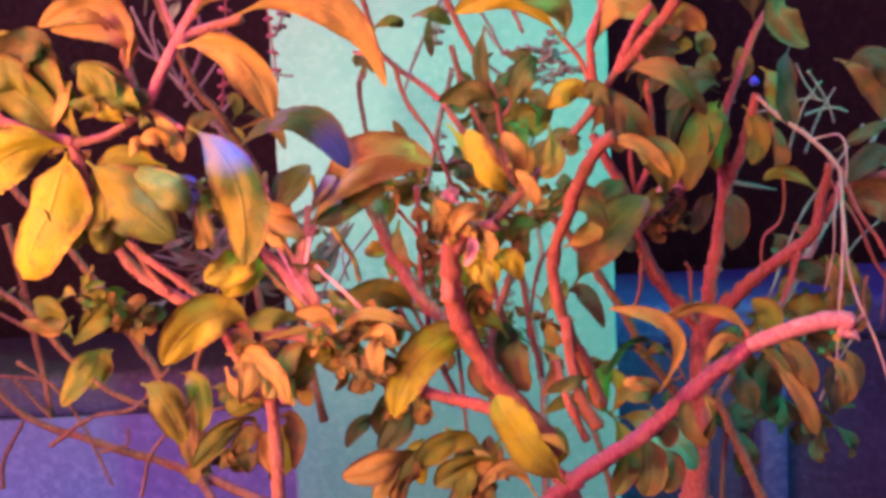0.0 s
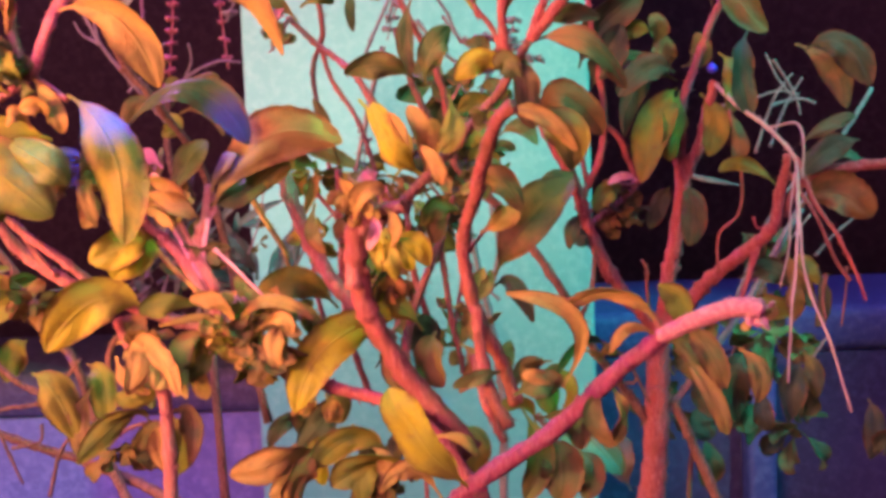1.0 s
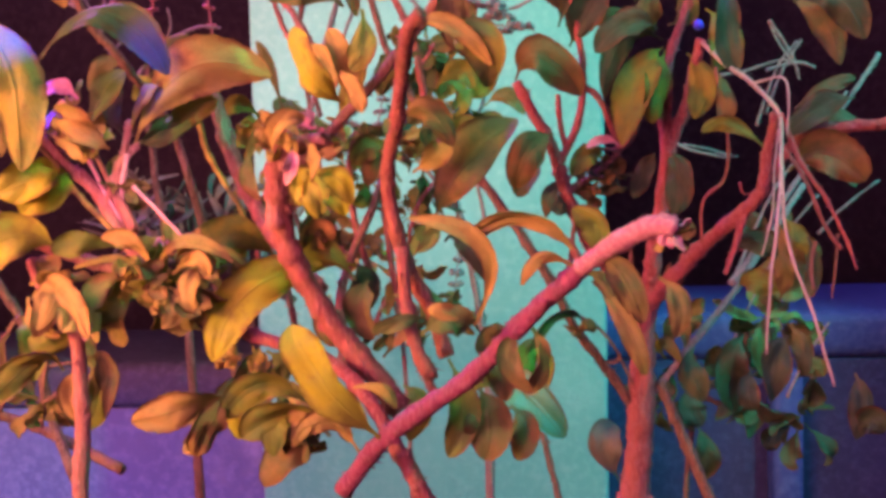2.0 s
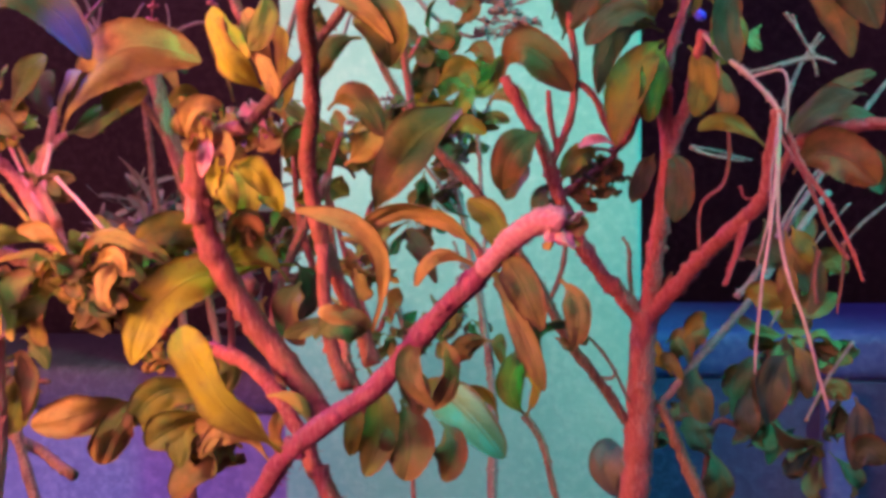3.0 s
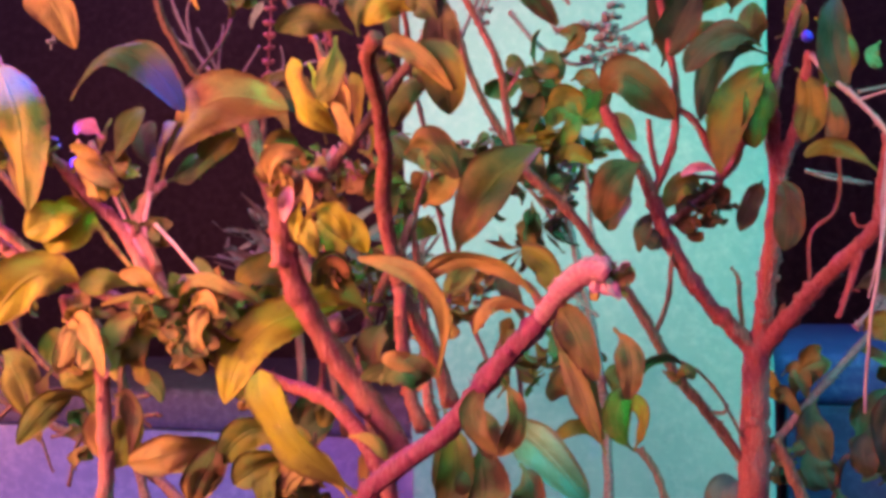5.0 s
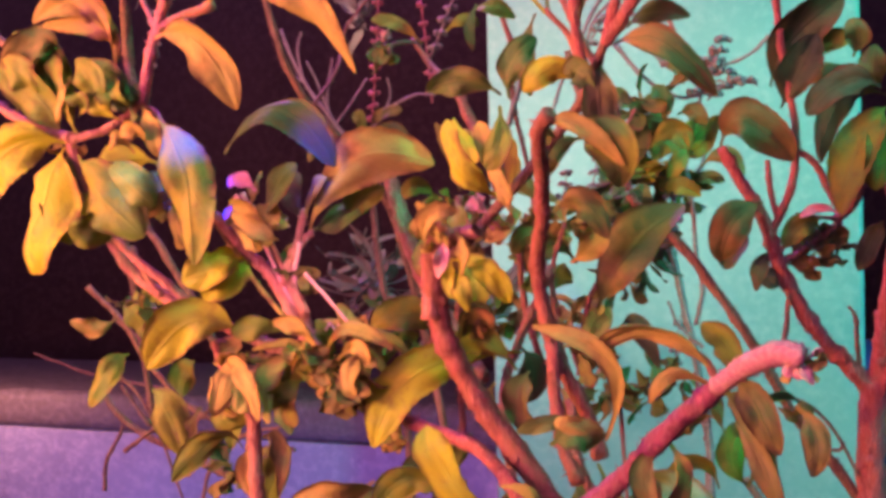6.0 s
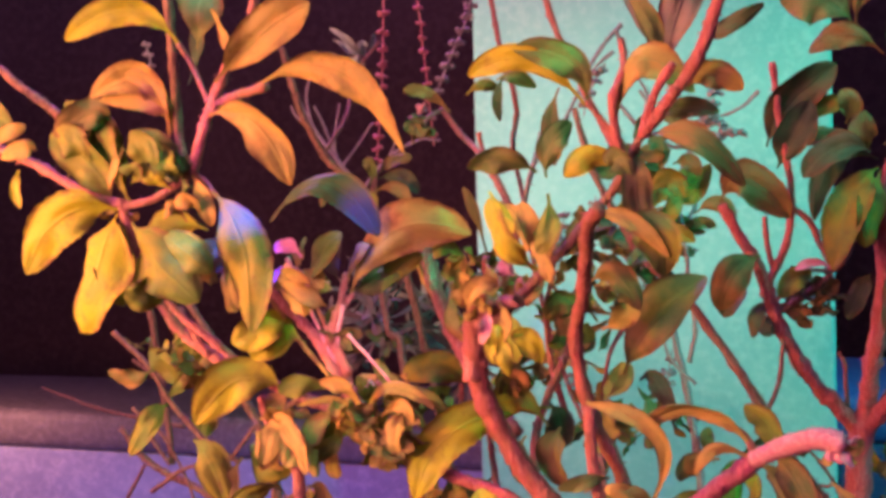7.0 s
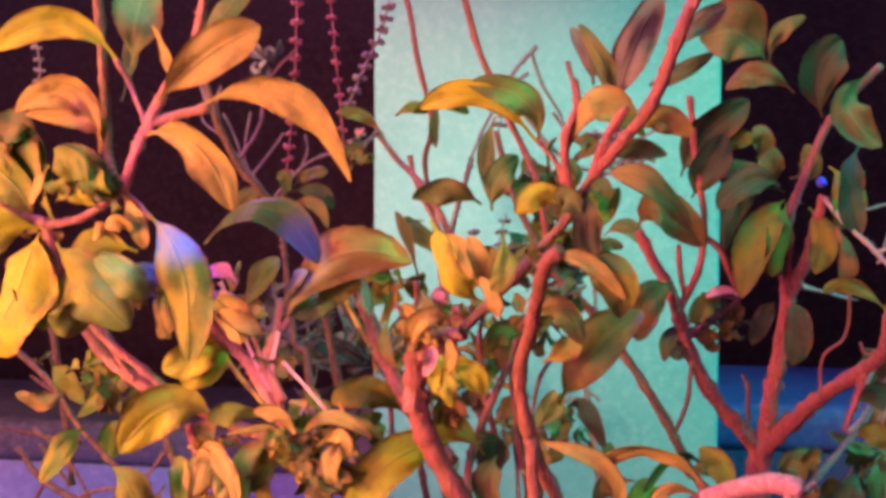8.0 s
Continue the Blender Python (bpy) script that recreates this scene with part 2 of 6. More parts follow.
def leaf_scars(bm, path, r0, r1):
    """Swollen joints with the stumps of a pair of fallen leaves, set crosswise from joint to joint."""
    run, mark, turn = 0.0, 0.009, 0
    for i in range(1, len(path) - 1):
        run += (path[i] - path[i - 1]).length
        if run < mark:
            continue
        mark, turn = run + 0.019 + 0.012 * noise.noise(path[i] * 310), turn + 1
        way = (path[i + 1] - path[i - 1]).normalized()
        side = way.cross(Vector((0.2, 1, 0.1))).normalized()
        if turn % 2:
            side = way.cross(side)
        r = r0 + (r1 - r0) * i / (len(path) - 1)
        for s in (-1, 1):
            out = (side * s + way * 0.55).normalized()
            flat = way.cross(side)
            foot, rise = path[i] + side * s * r * 0.75, r * (0.45 + 0.6 * noise.noise(path[i] * 500 + out))
            rows = []
            for up, w in ((0.0, 0.62), (0.6, 0.5), (1.0, 0.3)):
                c = foot + out * rise * up
                rows.append([bm.verts.new(c + (flat * math.cos(a) + way * math.sin(a)) * r * w) for a in (0, 1.26, 2.51, 3.77, 5.03)])
            for a, b in zip(rows, rows[1:]):
                for k in range(5):
                    bm.faces.new((a[k], a[(k + 1) % 5], b[(k + 1) % 5], b[k]))
            bm.faces.new(rows[-1])


def stem(plant, material, r0, r1, *points, name="stem", knots=0.25, label="", sides=10, down=0):
    """One stem of a plant through points of the plan; radii in millimetres."""
    off = plant.location
    bm = bmesh.new()
    path = spline([Vector(p) - off for p in points], 9)
    sway = min(0.0009, 0.00045 * max(r0, r1) ** 0.5)
    for p in path[1:-1]:
        p += sway * (noise.noise_vector(p * 70) + 0.5 * noise.noise_vector(p * 210))
    rings = tube(bm, path, r0 / 1000, r1 / 1000, sides, knots)
    if max(r0, r1) > 0.9:
        leaf_scars(bm, path, r0 / 1000, r1 / 1000)
    if max(r0, r1) > 0.9:
        reach = sum((q - p).length for p, q in zip(path, path[1:]))
        bristles(bm, path, rings, down or int(min(reach, 0.3) * 800), round(reach * 1e5), 0.0012 if down else 0.0026)
    return part(name, bm, material, plant, label)


def leaf(plant, material, base, mid, tip, wide, turn=0, fold=0.25, name="leaf", label=""):
    """A toothed leaf blade with a folded midrib, arched from base over mid to tip; wide in millimetres, turn in degrees from facing the front."""
    off = plant.location
    a, m, c = (Vector(p) - off for p in (base, mid, tip))
    ctrl = m * 2 - (a + c) / 2
    seed = noise.noise(Vector(base) * 97 + Vector(tip) * 53) * 10
    rows, cols = 24, 8
    bm = bmesh.new()
    uv = bm.loops.layers.uv.new("UVMap")
    grid = []
    for i in range(rows + 1):
        s = i / rows
        p = a * (1 - s) ** 2 + ctrl * 2 * s * (1 - s) + c * s * s
        way = ((ctrl - a) * (1 - s) + (c - ctrl) * s).normalized()
        out = Vector((0, -1, 0))
        flat = way.cross(out)
        if flat.length < 0.05:
            flat = Vector((1, 0, 0))
        flat.normalize()
        face = flat.cross(way).normalized()
        ang = radians(turn + 16 * math.sin(seed + 2.4 * s) + 16 * math.sin(seed * 5) * s * s)
        flat, face = flat * math.cos(ang) + face * math.sin(ang), face * math.cos(ang) - flat * math.sin(ang)
        s2 = max(0.0, (s - 0.10) / 0.90)
        w = math.sin(math.pi * s2) ** 0.85 if s2 < 0.5 else (1 - (2 * s2 - 1) ** (2.5 + 0.5 * math.sin(seed * 7))) ** 0.62
        w = max(0.0005, wide / 2000 * w)
        tooth = (0.03 + 0.03 * math.sin(seed)) * (i % 2) * (0 < i < rows)
        ring = []
        for k in range(cols + 1):
            q = 2 * k / cols - 1
            edge = 1 + tooth * (abs(q) > 0.99) + 0.16 * noise.noise((seed * 2, s * 3.3, 3 if q > 0 else -3)) * abs(q)
            wave = 0.26 * math.sin(seed * 3 + 9 * s + 2 * q) * abs(q) + 0.3 * noise.noise((seed, s * 3.1, q * 1.3))
            quilt = 0.07 * abs(math.sin(11 * (s - 0.28 * abs(q)))) * min(1.0, 3 * abs(q))
            lift = (fold + 0.16 * math.sin(seed * 4)) * abs(q) + wave + quilt - (0.2 + 0.22 * math.sin(seed * 9)) * q * q
            ring.append((p + flat * (q * w * edge) + face * (lift * w), (k / cols, s), face))
        grid.append(ring)
    thick = 0.00016
    tops = [[bm.verts.new(p + f * thick) for p, _, f in ring] for ring in grid]
    backs = [[bm.verts.new(p - f * thick) for p, _, f in ring] for ring in grid]
    for i in range(rows):
        for k in range(cols):
            quad = ((i, k), (i, k + 1), (i + 1, k + 1), (i + 1, k))
            for sheet, order in ((tops, quad), (backs, quad[::-1])):
                f = bm.faces.new([sheet[r][j] for r, j in order])
                for loop, (r, j) in zip(f.loops, order):
                    loop[uv].uv = grid[r][j][1]
    for i in range(rows):
        bm.faces.new((tops[i + 1][0], tops[i][0], backs[i][0], backs[i + 1][0]))
        bm.faces.new((tops[i][cols], tops[i + 1][cols], backs[i + 1][cols], backs[i][cols]))
    return part(name, bm, material, plant, label)


def cluster(plant, material, place, radius, count, seed, name="withered_leaf", size=10):
    """A knot of small crumpled leaves round one place."""
    rnd = random.Random(seed)
    c = Vector(place)
    for _ in range(count):
        d = Vector((rnd.gauss(0, 1), rnd.gauss(0, 0.7), rnd.gauss(0, 1))).normalized()
        e = Vector((rnd.uniform(-1, 1), rnd.uniform(-1, 1), rnd.uniform(-1, 0.4)))
        a = c + d * radius * 0.15
        t = c + d * radius * rnd.uniform(0.6, 1.4)
        leaf(plant, material, a, (a + t) / 2 + e * radius * 0.22, t, size * rnd.uniform(0.45, 0.95), rnd.uniform(-80, 80), 0.5, name)


def spike(plant, material, r, *points, seed=0, step=0.006, size=2.4):
    """A dry flower spike: a thin axis with whorls of small cup-shaped calyces."""
    rnd = random.Random(seed)
    stem(plant, material, r, r * 0.6, *points, name="flower_stalk", knots=0.1, sides=6)
    path = spline([Vector(p) - plant.location for p in points], 12)
    run = 0.0
    for a, b in zip(path, path[1:]):
        run += (b - a).length
        if run < step:
            continue
        run = 0.0
        bm = bmesh.new()
        for k in range(5):
            ang = math.tau * k / 5 + rnd.uniform(-0.4, 0.4)
            d = Vector((math.cos(ang), math.sin(ang), rnd.uniform(-0.3, 0.3))).normalized()
            made = bmesh.ops.create_icosphere(bm, subdivisions=1, radius=size / 2000 * rnd.uniform(0.7, 1.2))["verts"]
            q = d.to_track_quat("Z", "Y")
            for v in made:
                v.co.z *= 1.5
                if v.co.z > 0:
                    v.co.x *= 1.25
                    v.co.y *= 1.25
                v.co = q @ v.co + a + d * size / 1000 * 0.9
        part("flower_whorl", bm, material, plant)


def bud_mesh(r):
    bm = bmesh.new()
    bmesh.ops.create_icosphere(bm, subdivisions=2, radius=r)
    for v in bm.verts:
        v.co.z *= 1.3 if v.co.z > 0 else 0.8
        v.co *= 1 + 0.15 * noise.noise(v.co * 300)
    return bm


# ---- structure ----
bm = bmesh.new()
bmesh.ops.create_grid(bm, x_segments=60, y_segments=60, size=6)
for v in bm.verts:
    v.co.z = 0.012 * noise.noise(v.co * 1.3)
tagged(part("ground", bm, SOIL), "dark bare soil of the garden bed at night", "ground", kind="structure")

bm = bmesh.new()
box(bm, -0.1347, 0.1433, 0.8415, 1.1215, -0.05, 2.9, 0.004)
tagged(part("pillar", bm, PLASTER), "square mint-painted plaster pillar lit by coloured lamps", "pillar", kind="structure")

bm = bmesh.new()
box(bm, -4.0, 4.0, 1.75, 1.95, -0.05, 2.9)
tagged(part("wall_north", bm, BACK), "plaster wall behind the pillar, deep shade put into its dark colour", "wall", kind="structure")
# side and south walls are out of view, added to close off the world background
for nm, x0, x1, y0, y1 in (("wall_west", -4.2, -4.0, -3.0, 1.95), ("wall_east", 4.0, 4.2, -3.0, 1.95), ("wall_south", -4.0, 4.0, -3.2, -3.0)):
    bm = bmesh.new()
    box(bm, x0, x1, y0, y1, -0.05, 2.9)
    tagged(part(nm, bm, BACK), "unseen plain dark wall, added to close the yard", "wall", kind="structure")
# overhead slab, also out of view, added to keep world light off the back
bm = bmesh.new()
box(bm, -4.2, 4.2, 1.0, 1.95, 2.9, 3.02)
tagged(part("ceiling", bm, BACK), "unseen dark slab, added over the back wall", "ceiling", kind="structure")

# ---- plants ----
basil = thing("basil_plant", 0.036, 0.33, 0.0, "bushy holy basil with yellowing leaves and pinkish woody stems", "plant")
stem(basil, BARK, 1.70, 2.38, (-0.0400, 0.3520, 0.8884), (-0.0209, 0.3520, 0.8734), (0.0008, 0.3500, 0.8668), (0.0162, 0.3450, 0.8622), (0.0305, 0.3350, 0.8504), (0.0389, 0.3300, 0.8360))
stem(basil, PALE, 2.30, 1.30, (-0.0400, 0.3520, 0.8884), (-0.0482, 0.3510, 0.9000), (-0.0561, 0.3500, 0.9144), (-0.0641, 0.3480, 0.9229), (-0.0730, 0.3430, 0.9353), (-0.0827, 0.3380, 0.9426))
stem(basil, PALE, 2.05, 1.60, (-0.0400, 0.3520, 0.8884), (-0.0576, 0.3510, 0.8925), (-0.0782, 0.3480, 0.9009), (-0.0926, 0.3450, 0.9079), (-0.1061, 0.3410, 0.9197), (-0.1127, 0.3360, 0.9365), (-0.1193, 0.3310, 0.9620))
stem(basil, PALE, 1.50, 1.00, (-0.0770, 0.3470, 0.9008), (-0.0885, 0.3380, 0.9134), (-0.1002, 0.3350, 0.9238), (-0.1051, 0.3350, 0.9282))
stem(basil, PALE, 1.05, 0.80, (-0.0939, 0.3430, 0.9092), (-0.1016, 0.3420, 0.9194), (-0.1038, 0.3410, 0.9253))
stem(basil, PALE, 1.81, 1.36, (-0.1180, 0.3310, 0.9612), (-0.1365, 0.3330, 0.9673), (-0.1629, 0.3350, 0.9797), (-0.1972, 0.3400, 0.9920))
stem(basil, PALE, 1.47, 1.13, (-0.1180, 0.3310, 0.9612), (-0.1067, 0.3340, 0.9637), (-0.0958, 0.3380, 0.9721))
stem(basil, PALE, 1.93, 1.36, (-0.0958, 0.3380, 0.9721), (-0.0878, 0.3320, 0.9837), (-0.0805, 0.3260, 0.9933), (-0.0705, 0.3200, 1.0044), (-0.0601, 0.3150, 1.0161), (-0.0534, 0.3100, 1.0340))
stem(basil, PALE, 1.47, 1.47, (-0.0805, 0.3260, 0.9933), (-0.0715, 0.3260, 0.9955), (-0.0602, 0.3260, 0.9983))
stem(basil, PALE, 0.84, 0.84, (-0.0819, 0.3260, 0.9939), (-0.0846, 0.3220, 1.0049), (-0.0856, 0.3150, 1.0117))
stem(basil, WOOD, 1.68, 1.60, (-0.1053, 0.3400, 1.0470), (-0.1042, 0.3400, 1.0246), (-0.1028, 0.3400, 1.0078), (-0.1019, 0.3400, 0.9890), (-0.0974, 0.3380, 0.9712))
stem(basil, PALE, 0.84, 0.76, (-0.0958, 0.3380, 0.9721), (-0.0899, 0.3380, 0.9684), (-0.0820, 0.3300, 0.9637))
stem(basil, PALE, 1.36, 1.13, (-0.0445, 0.3500, 0.9027), (-0.0495, 0.3500, 0.9158), (-0.0472, 0.3520, 0.9270), (-0.0463, 0.3550, 0.9363))
stem(basil, PALE, 0.84, 0.67, (-0.0495, 0.3500, 0.9120), (-0.0537, 0.3480, 0.9235), (-0.0565, 0.3450, 0.9312))
stem(basil, PALE, 2.50, 1.70, (-0.0616, 0.3400, 0.8133), (-0.0619, 0.3450, 0.8377), (-0.0611, 0.3450, 0.8599), (-0.0638, 0.3460, 0.8737), (-0.0722, 0.3470, 0.8839), (-0.0767, 0.3480, 0.8939))
stem(basil, WOOD, 1.60, 2.02, (-0.1899, 0.4500, 0.9476), (-0.1716, 0.4500, 0.9254), (-0.1512, 0.4500, 0.8952), (-0.1411, 0.4500, 0.8768), (-0.1308, 0.4500, 0.8608), (-0.1246, 0.4500, 0.8398), (-0.1147, 0.4400, 0.8188), (-0.0935, 0.4200, 0.7919))
stem(basil, WOOD, 1.60, 1.43, (-0.1977, 0.4600, 0.9304), (-0.1927, 0.4600, 0.9029), (-0.1888, 0.4600, 0.8782), (-0.1841, 0.4600, 0.8400))
stem(basil, WOOD, 1.26, 2.18, (-0.2062, 0.4500, 0.8586), (-0.1931, 0.4500, 0.8442), (-0.1776, 0.4500, 0.8369), (-0.1534, 0.4500, 0.8277), (-0.1214, 0.4500, 0.8155), (-0.0800, 0.4200, 0.8087))
stem(basil, WOOD, 1.01, 0.84, (-0.1824, 0.4550, 0.8410), (-0.1900, 0.4550, 0.8502), (-0.1978, 0.4550, 0.8595))
stem(basil, WOOD, 1.26, 1.18, (-0.0951, 0.4200, 0.8832), (-0.1045, 0.4200, 0.8734), (-0.1076, 0.4200, 0.8542), (-0.1115, 0.4200, 0.8252))
stem(basil, WOOD, 1.01, 0.50, (-0.2029, 0.5000, 0.8502), (-0.2648, 0.5200, 0.8530), (-0.3002, 0.5300, 0.8587), (-0.3162, 0.5300, 0.8633))
stem(basil, BARK, 1.81, 1.70, (0.0883, 0.3100, 1.0287), (0.0826, 0.3110, 1.0169), (0.0738, 0.3150, 0.9946), (0.0662, 0.3200, 0.9857), (0.0582, 0.3250, 0.9763))
stem(basil, WOOD, 1.26, 1.76, (0.0585, 0.3250, 0.9770), (0.0471, 0.3350, 0.9598), (0.0323, 0.3380, 0.9441), (0.0144, 0.3400, 0.9260), (0.0045, 0.3400, 0.9186))
stem(basil, BARK, 3.17, 3.63, (0.0071, 0.3400, 0.9302), (0.0032, 0.3400, 0.9221), (0.0023, 0.3420, 0.9092), (0.0045, 0.3450, 0.8961), (0.0114, 0.3480, 0.8811), (0.0223, 0.3500, 0.8646), (0.0374, 0.3450, 0.8471))
leaf(basil, TAN, (0.0479, 0.2970, 0.9522), (0.0570, 0.2920, 0.9525), (0.0672, 0.2950, 0.9425), 4.7, 10)
stem(basil, BARK, 1.85, 2.15, (0.0507, 0.2930, 0.9549), (0.0476, 0.2960, 0.9522), (0.0447, 0.3070, 0.9459), (0.0416, 0.3200, 0.9353), (0.0362, 0.3350, 0.9132), (0.0404, 0.3380, 0.8936), (0.0473, 0.3400, 0.8777), (0.0518, 0.3400, 0.8639))
stem(basil, PALE, 2.60, 2.80, (-0.0304, 0.3850, 0.9505), (-0.0269, 0.3850, 0.9413), (-0.0247, 0.3860, 0.9310), (-0.0186, 0.3860, 0.9146), (-0.0114, 0.3840, 0.9017), (-0.0010, 0.3780, 0.8907), (0.0105, 0.3600, 0.8824))
stem(basil, BARK, 0.84, 0.76, (0.0498, 0.3300, 0.9733), (0.0473, 0.3300, 0.9800), (0.0415, 0.3280, 0.9874))
stem(basil, BARK, 1.36, 1.03, (0.0515, 0.3300, 0.9699), (0.0500, 0.3250, 0.9862), (0.0532, 0.3250, 0.9961), (0.0523, 0.3250, 1.0043))
stem(basil, BARK, 0.92, 1.18, (-0.0250, 0.4000, 0.9964), (-0.0119, 0.3850, 0.9837), (0.0013, 0.3700, 0.9721), (0.0109, 0.3600, 0.9576))
stem(basil, BARK, 1.36, 1.13, (0.0582, 0.3250, 0.9763), (0.0622, 0.3200, 0.9873), (0.0677, 0.3180, 0.9950))
stem(basil, WINE, 2.60, 2.35, (0.0230, 0.3250, 0.8289), (0.0378, 0.3120, 0.8477), (0.0610, 0.3050, 0.8649), (0.0750, 0.2970, 0.8802), (0.0879, 0.2890, 0.8930), knots=0.15)
stem(basil, BLOOM, 2.25, 2.20, (0.0879, 0.2890, 0.8930), (0.0947, 0.2750, 0.8992), (0.1000, 0.2670, 0.9028), (0.1035, 0.2625, 0.9036), (0.1052, 0.2605, 0.9034), knots=0.1, name="shoot_tip", label="pale pink downy shoot tip", down=900)
stem(basil, BARK, 0.92, 0.76, (0.0880, 0.2890, 0.8938), (0.0853, 0.2880, 0.8991), (0.0810, 0.2870, 0.9011))
stem(basil, BARK, 1.81, 1.93, (0.0397, 0.3350, 0.8964), (0.0421, 0.3300, 0.8744), (0.0483, 0.3250, 0.8601))
stem(basil, BARK, 2.40, 3.15, (0.0389, 0.3300, 0.8380), (0.0514, 0.3300, 0.8120), (0.0639, 0.3300, 0.7817), (0.0677, 0.3300, 0.5602), (0.0489, 0.3300, -0.1709))
leaf(basil, TAN, (-0.0640, 0.3260, 0.9977), (-0.0343, 0.3200, 0.9999), (-0.0162, 0.3310, 0.9749), 11.4, -15, fold=0.25)
leaf(basil, TAN, (-0.0813, 0.3260, 0.9898), (-0.0623, 0.3200, 0.9861), (-0.0525, 0.3250, 0.9660), 12.9, -10, fold=0.3)
leaf(basil, TAN, (-0.0732, 0.3160, 0.9987), (-0.0552, 0.3120, 1.0113), (-0.0375, 0.3100, 1.0191), 13.9, -10)
leaf(basil, YELLOW, (-0.0856, 0.3150, 1.0117), (-0.1003, 0.3100, 1.0223), (-0.1238, 0.3100, 1.0147), 10.0, 20)
leaf(basil, GREEN, (-0.0877, 0.3300, 1.0124), (-0.0857, 0.3300, 1.0258), (-0.0818, 0.3300, 1.0435), 16.5, 0)
leaf(basil, GREEN, (-0.0704, 0.3300, 1.0164), (-0.0581, 0.3300, 1.0267), (-0.0433, 0.3300, 1.0402), 8.8, 20)
leaf(basil, TAN, (-0.0696, 0.3180, 1.0041), (-0.0705, 0.3180, 1.0127), (-0.0751, 0.3180, 1.0222), 4.1, 30)
leaf(basil, DARK, (-0.0926, 0.3320, 1.0010), (-0.0927, 0.3400, 1.0187), (-0.0906, 0.3320, 1.0299), 6.7, 10)
leaf(basil, TAN, (-0.0989, 0.3300, 0.9842), (-0.1017, 0.3220, 1.0017), (-0.1222, 0.3200, 0.9972), 10.3, -20, fold=0.6)
leaf(basil, TAN, (-0.0989, 0.3300, 0.9842), (-0.0957, 0.3180, 0.9976), (-0.1053, 0.3150, 1.0026), 6.5, 30, fold=0.6)
leaf(basil, OLIVE, (-0.1182, 0.3330, 0.9627), (-0.1262, 0.3330, 0.9794), (-0.1425, 0.3330, 0.9982), 14.8, 10)
leaf(basil, OLIVE, (-0.1243, 0.3330, 0.9617), (-0.1324, 0.3330, 0.9757), (-0.1488, 0.3330, 0.9871), 15.8, 10)
leaf(basil, GREEN, (-0.0958, 0.3380, 0.9712), (-0.1069, 0.3380, 0.9815), (-0.1201, 0.3380, 0.9862), 8.9, -10)
leaf(basil, OLIVE, (-0.0978, 0.3380, 0.9702), (-0.1005, 0.3300, 0.9737), (-0.1069, 0.3380, 0.9815), 9.3, 20)
leaf(basil, OLIVE, (-0.1150, 0.3310, 0.9618), (-0.1200, 0.3310, 0.9719), (-0.1179, 0.3310, 0.9811), 6.8, 20)
leaf(basil, YELLOW, (-0.1013, 0.3350, 0.9665), (-0.1064, 0.3300, 0.9709), (-0.1112, 0.3350, 0.9757), 6.8, 0)
leaf(basil, TAN, (-0.0958, 0.3380, 0.9721), (-0.0868, 0.3300, 0.9628), (-0.0840, 0.3300, 0.9538), 5.8, 20)
leaf(basil, GREEN, (-0.1009, 0.3400, 0.9712), (-0.0953, 0.3350, 0.9757), (-0.1040, 0.3400, 0.9712), 5.1, 0)
leaf(basil, YELLOW, (-0.1186, 0.3310, 0.9595), (-0.1383, 0.3250, 0.9580), (-0.1583, 0.3300, 0.9381), 17.8, 5, fold=0.2)
leaf(basil, YELLOW, (-0.1209, 0.3310, 0.9587), (-0.1249, 0.3250, 0.9424), (-0.1397, 0.3350, 0.9173), 22.3, -5, fold=0.15)
leaf(basil, OLIVE, (-0.1140, 0.3290, 0.9554), (-0.1002, 0.3220, 0.9428), (-0.0859, 0.3240, 0.9288), 21.0, 0, fold=0.1)
leaf(basil, OLIVE, (-0.1040, 0.3280, 0.9532), (-0.0879, 0.3180, 0.9465), (-0.0803, 0.3220, 0.9379), 12.0, 0, fold=0.05)
leaf(basil, OLIVE, (-0.1175, 0.3310, 0.9580), (-0.1217, 0.3300, 0.9442), (-0.1188, 0.3300, 0.9269), 13.8, 20)
leaf(basil, OLIVE, (-0.1040, 0.3350, 0.9324), (-0.1061, 0.3250, 0.9308), (-0.1113, 0.3200, 0.9328), 11.8, 0)
leaf(basil, OLIVE, (-0.1711, 0.3400, 0.9867), (-0.1797, 0.3400, 0.9976), (-0.2024, 0.3400, 0.9970), 11.9, 0)
leaf(basil, TAN, (-0.1568, 0.3350, 0.9823), (-0.1573, 0.3300, 0.9828), (-0.1719, 0.3350, 0.9801), 6.6, 10)
leaf(basil, YELLOW, (-0.1644, 0.3350, 0.9756), (-0.1659, 0.3350, 0.9696), (-0.1644, 0.3350, 0.9618), 4.5, 0)
leaf(basil, OLIVE, (-0.1449, 0.3350, 0.9707), (-0.1373, 0.3350, 0.9841), (-0.1321, 0.3350, 0.9975), 14.5, 10)
leaf(basil, OLIVE, (-0.1317, 0.3350, 0.9720), (-0.1278, 0.3350, 0.9835), (-0.1287, 0.3350, 0.9934), 10.7, 0)
leaf(basil, TAN, (-0.1794, 0.3350, 0.9846), (-0.1671, 0.3300, 0.9873), (-0.1571, 0.3300, 0.9907), 5.7, 10)
leaf(basil, OLIVE, (-0.0787, 0.3220, 0.9645), (-0.0630, 0.3120, 0.9475), (-0.0622, 0.3150, 0.9201), 16.4, 0, fold=0.12)
leaf(basil, DARK, (-0.0703, 0.3460, 0.9550), (-0.0469, 0.3400, 0.9666), (-0.0309, 0.3460, 0.9490), 11.7, 20)
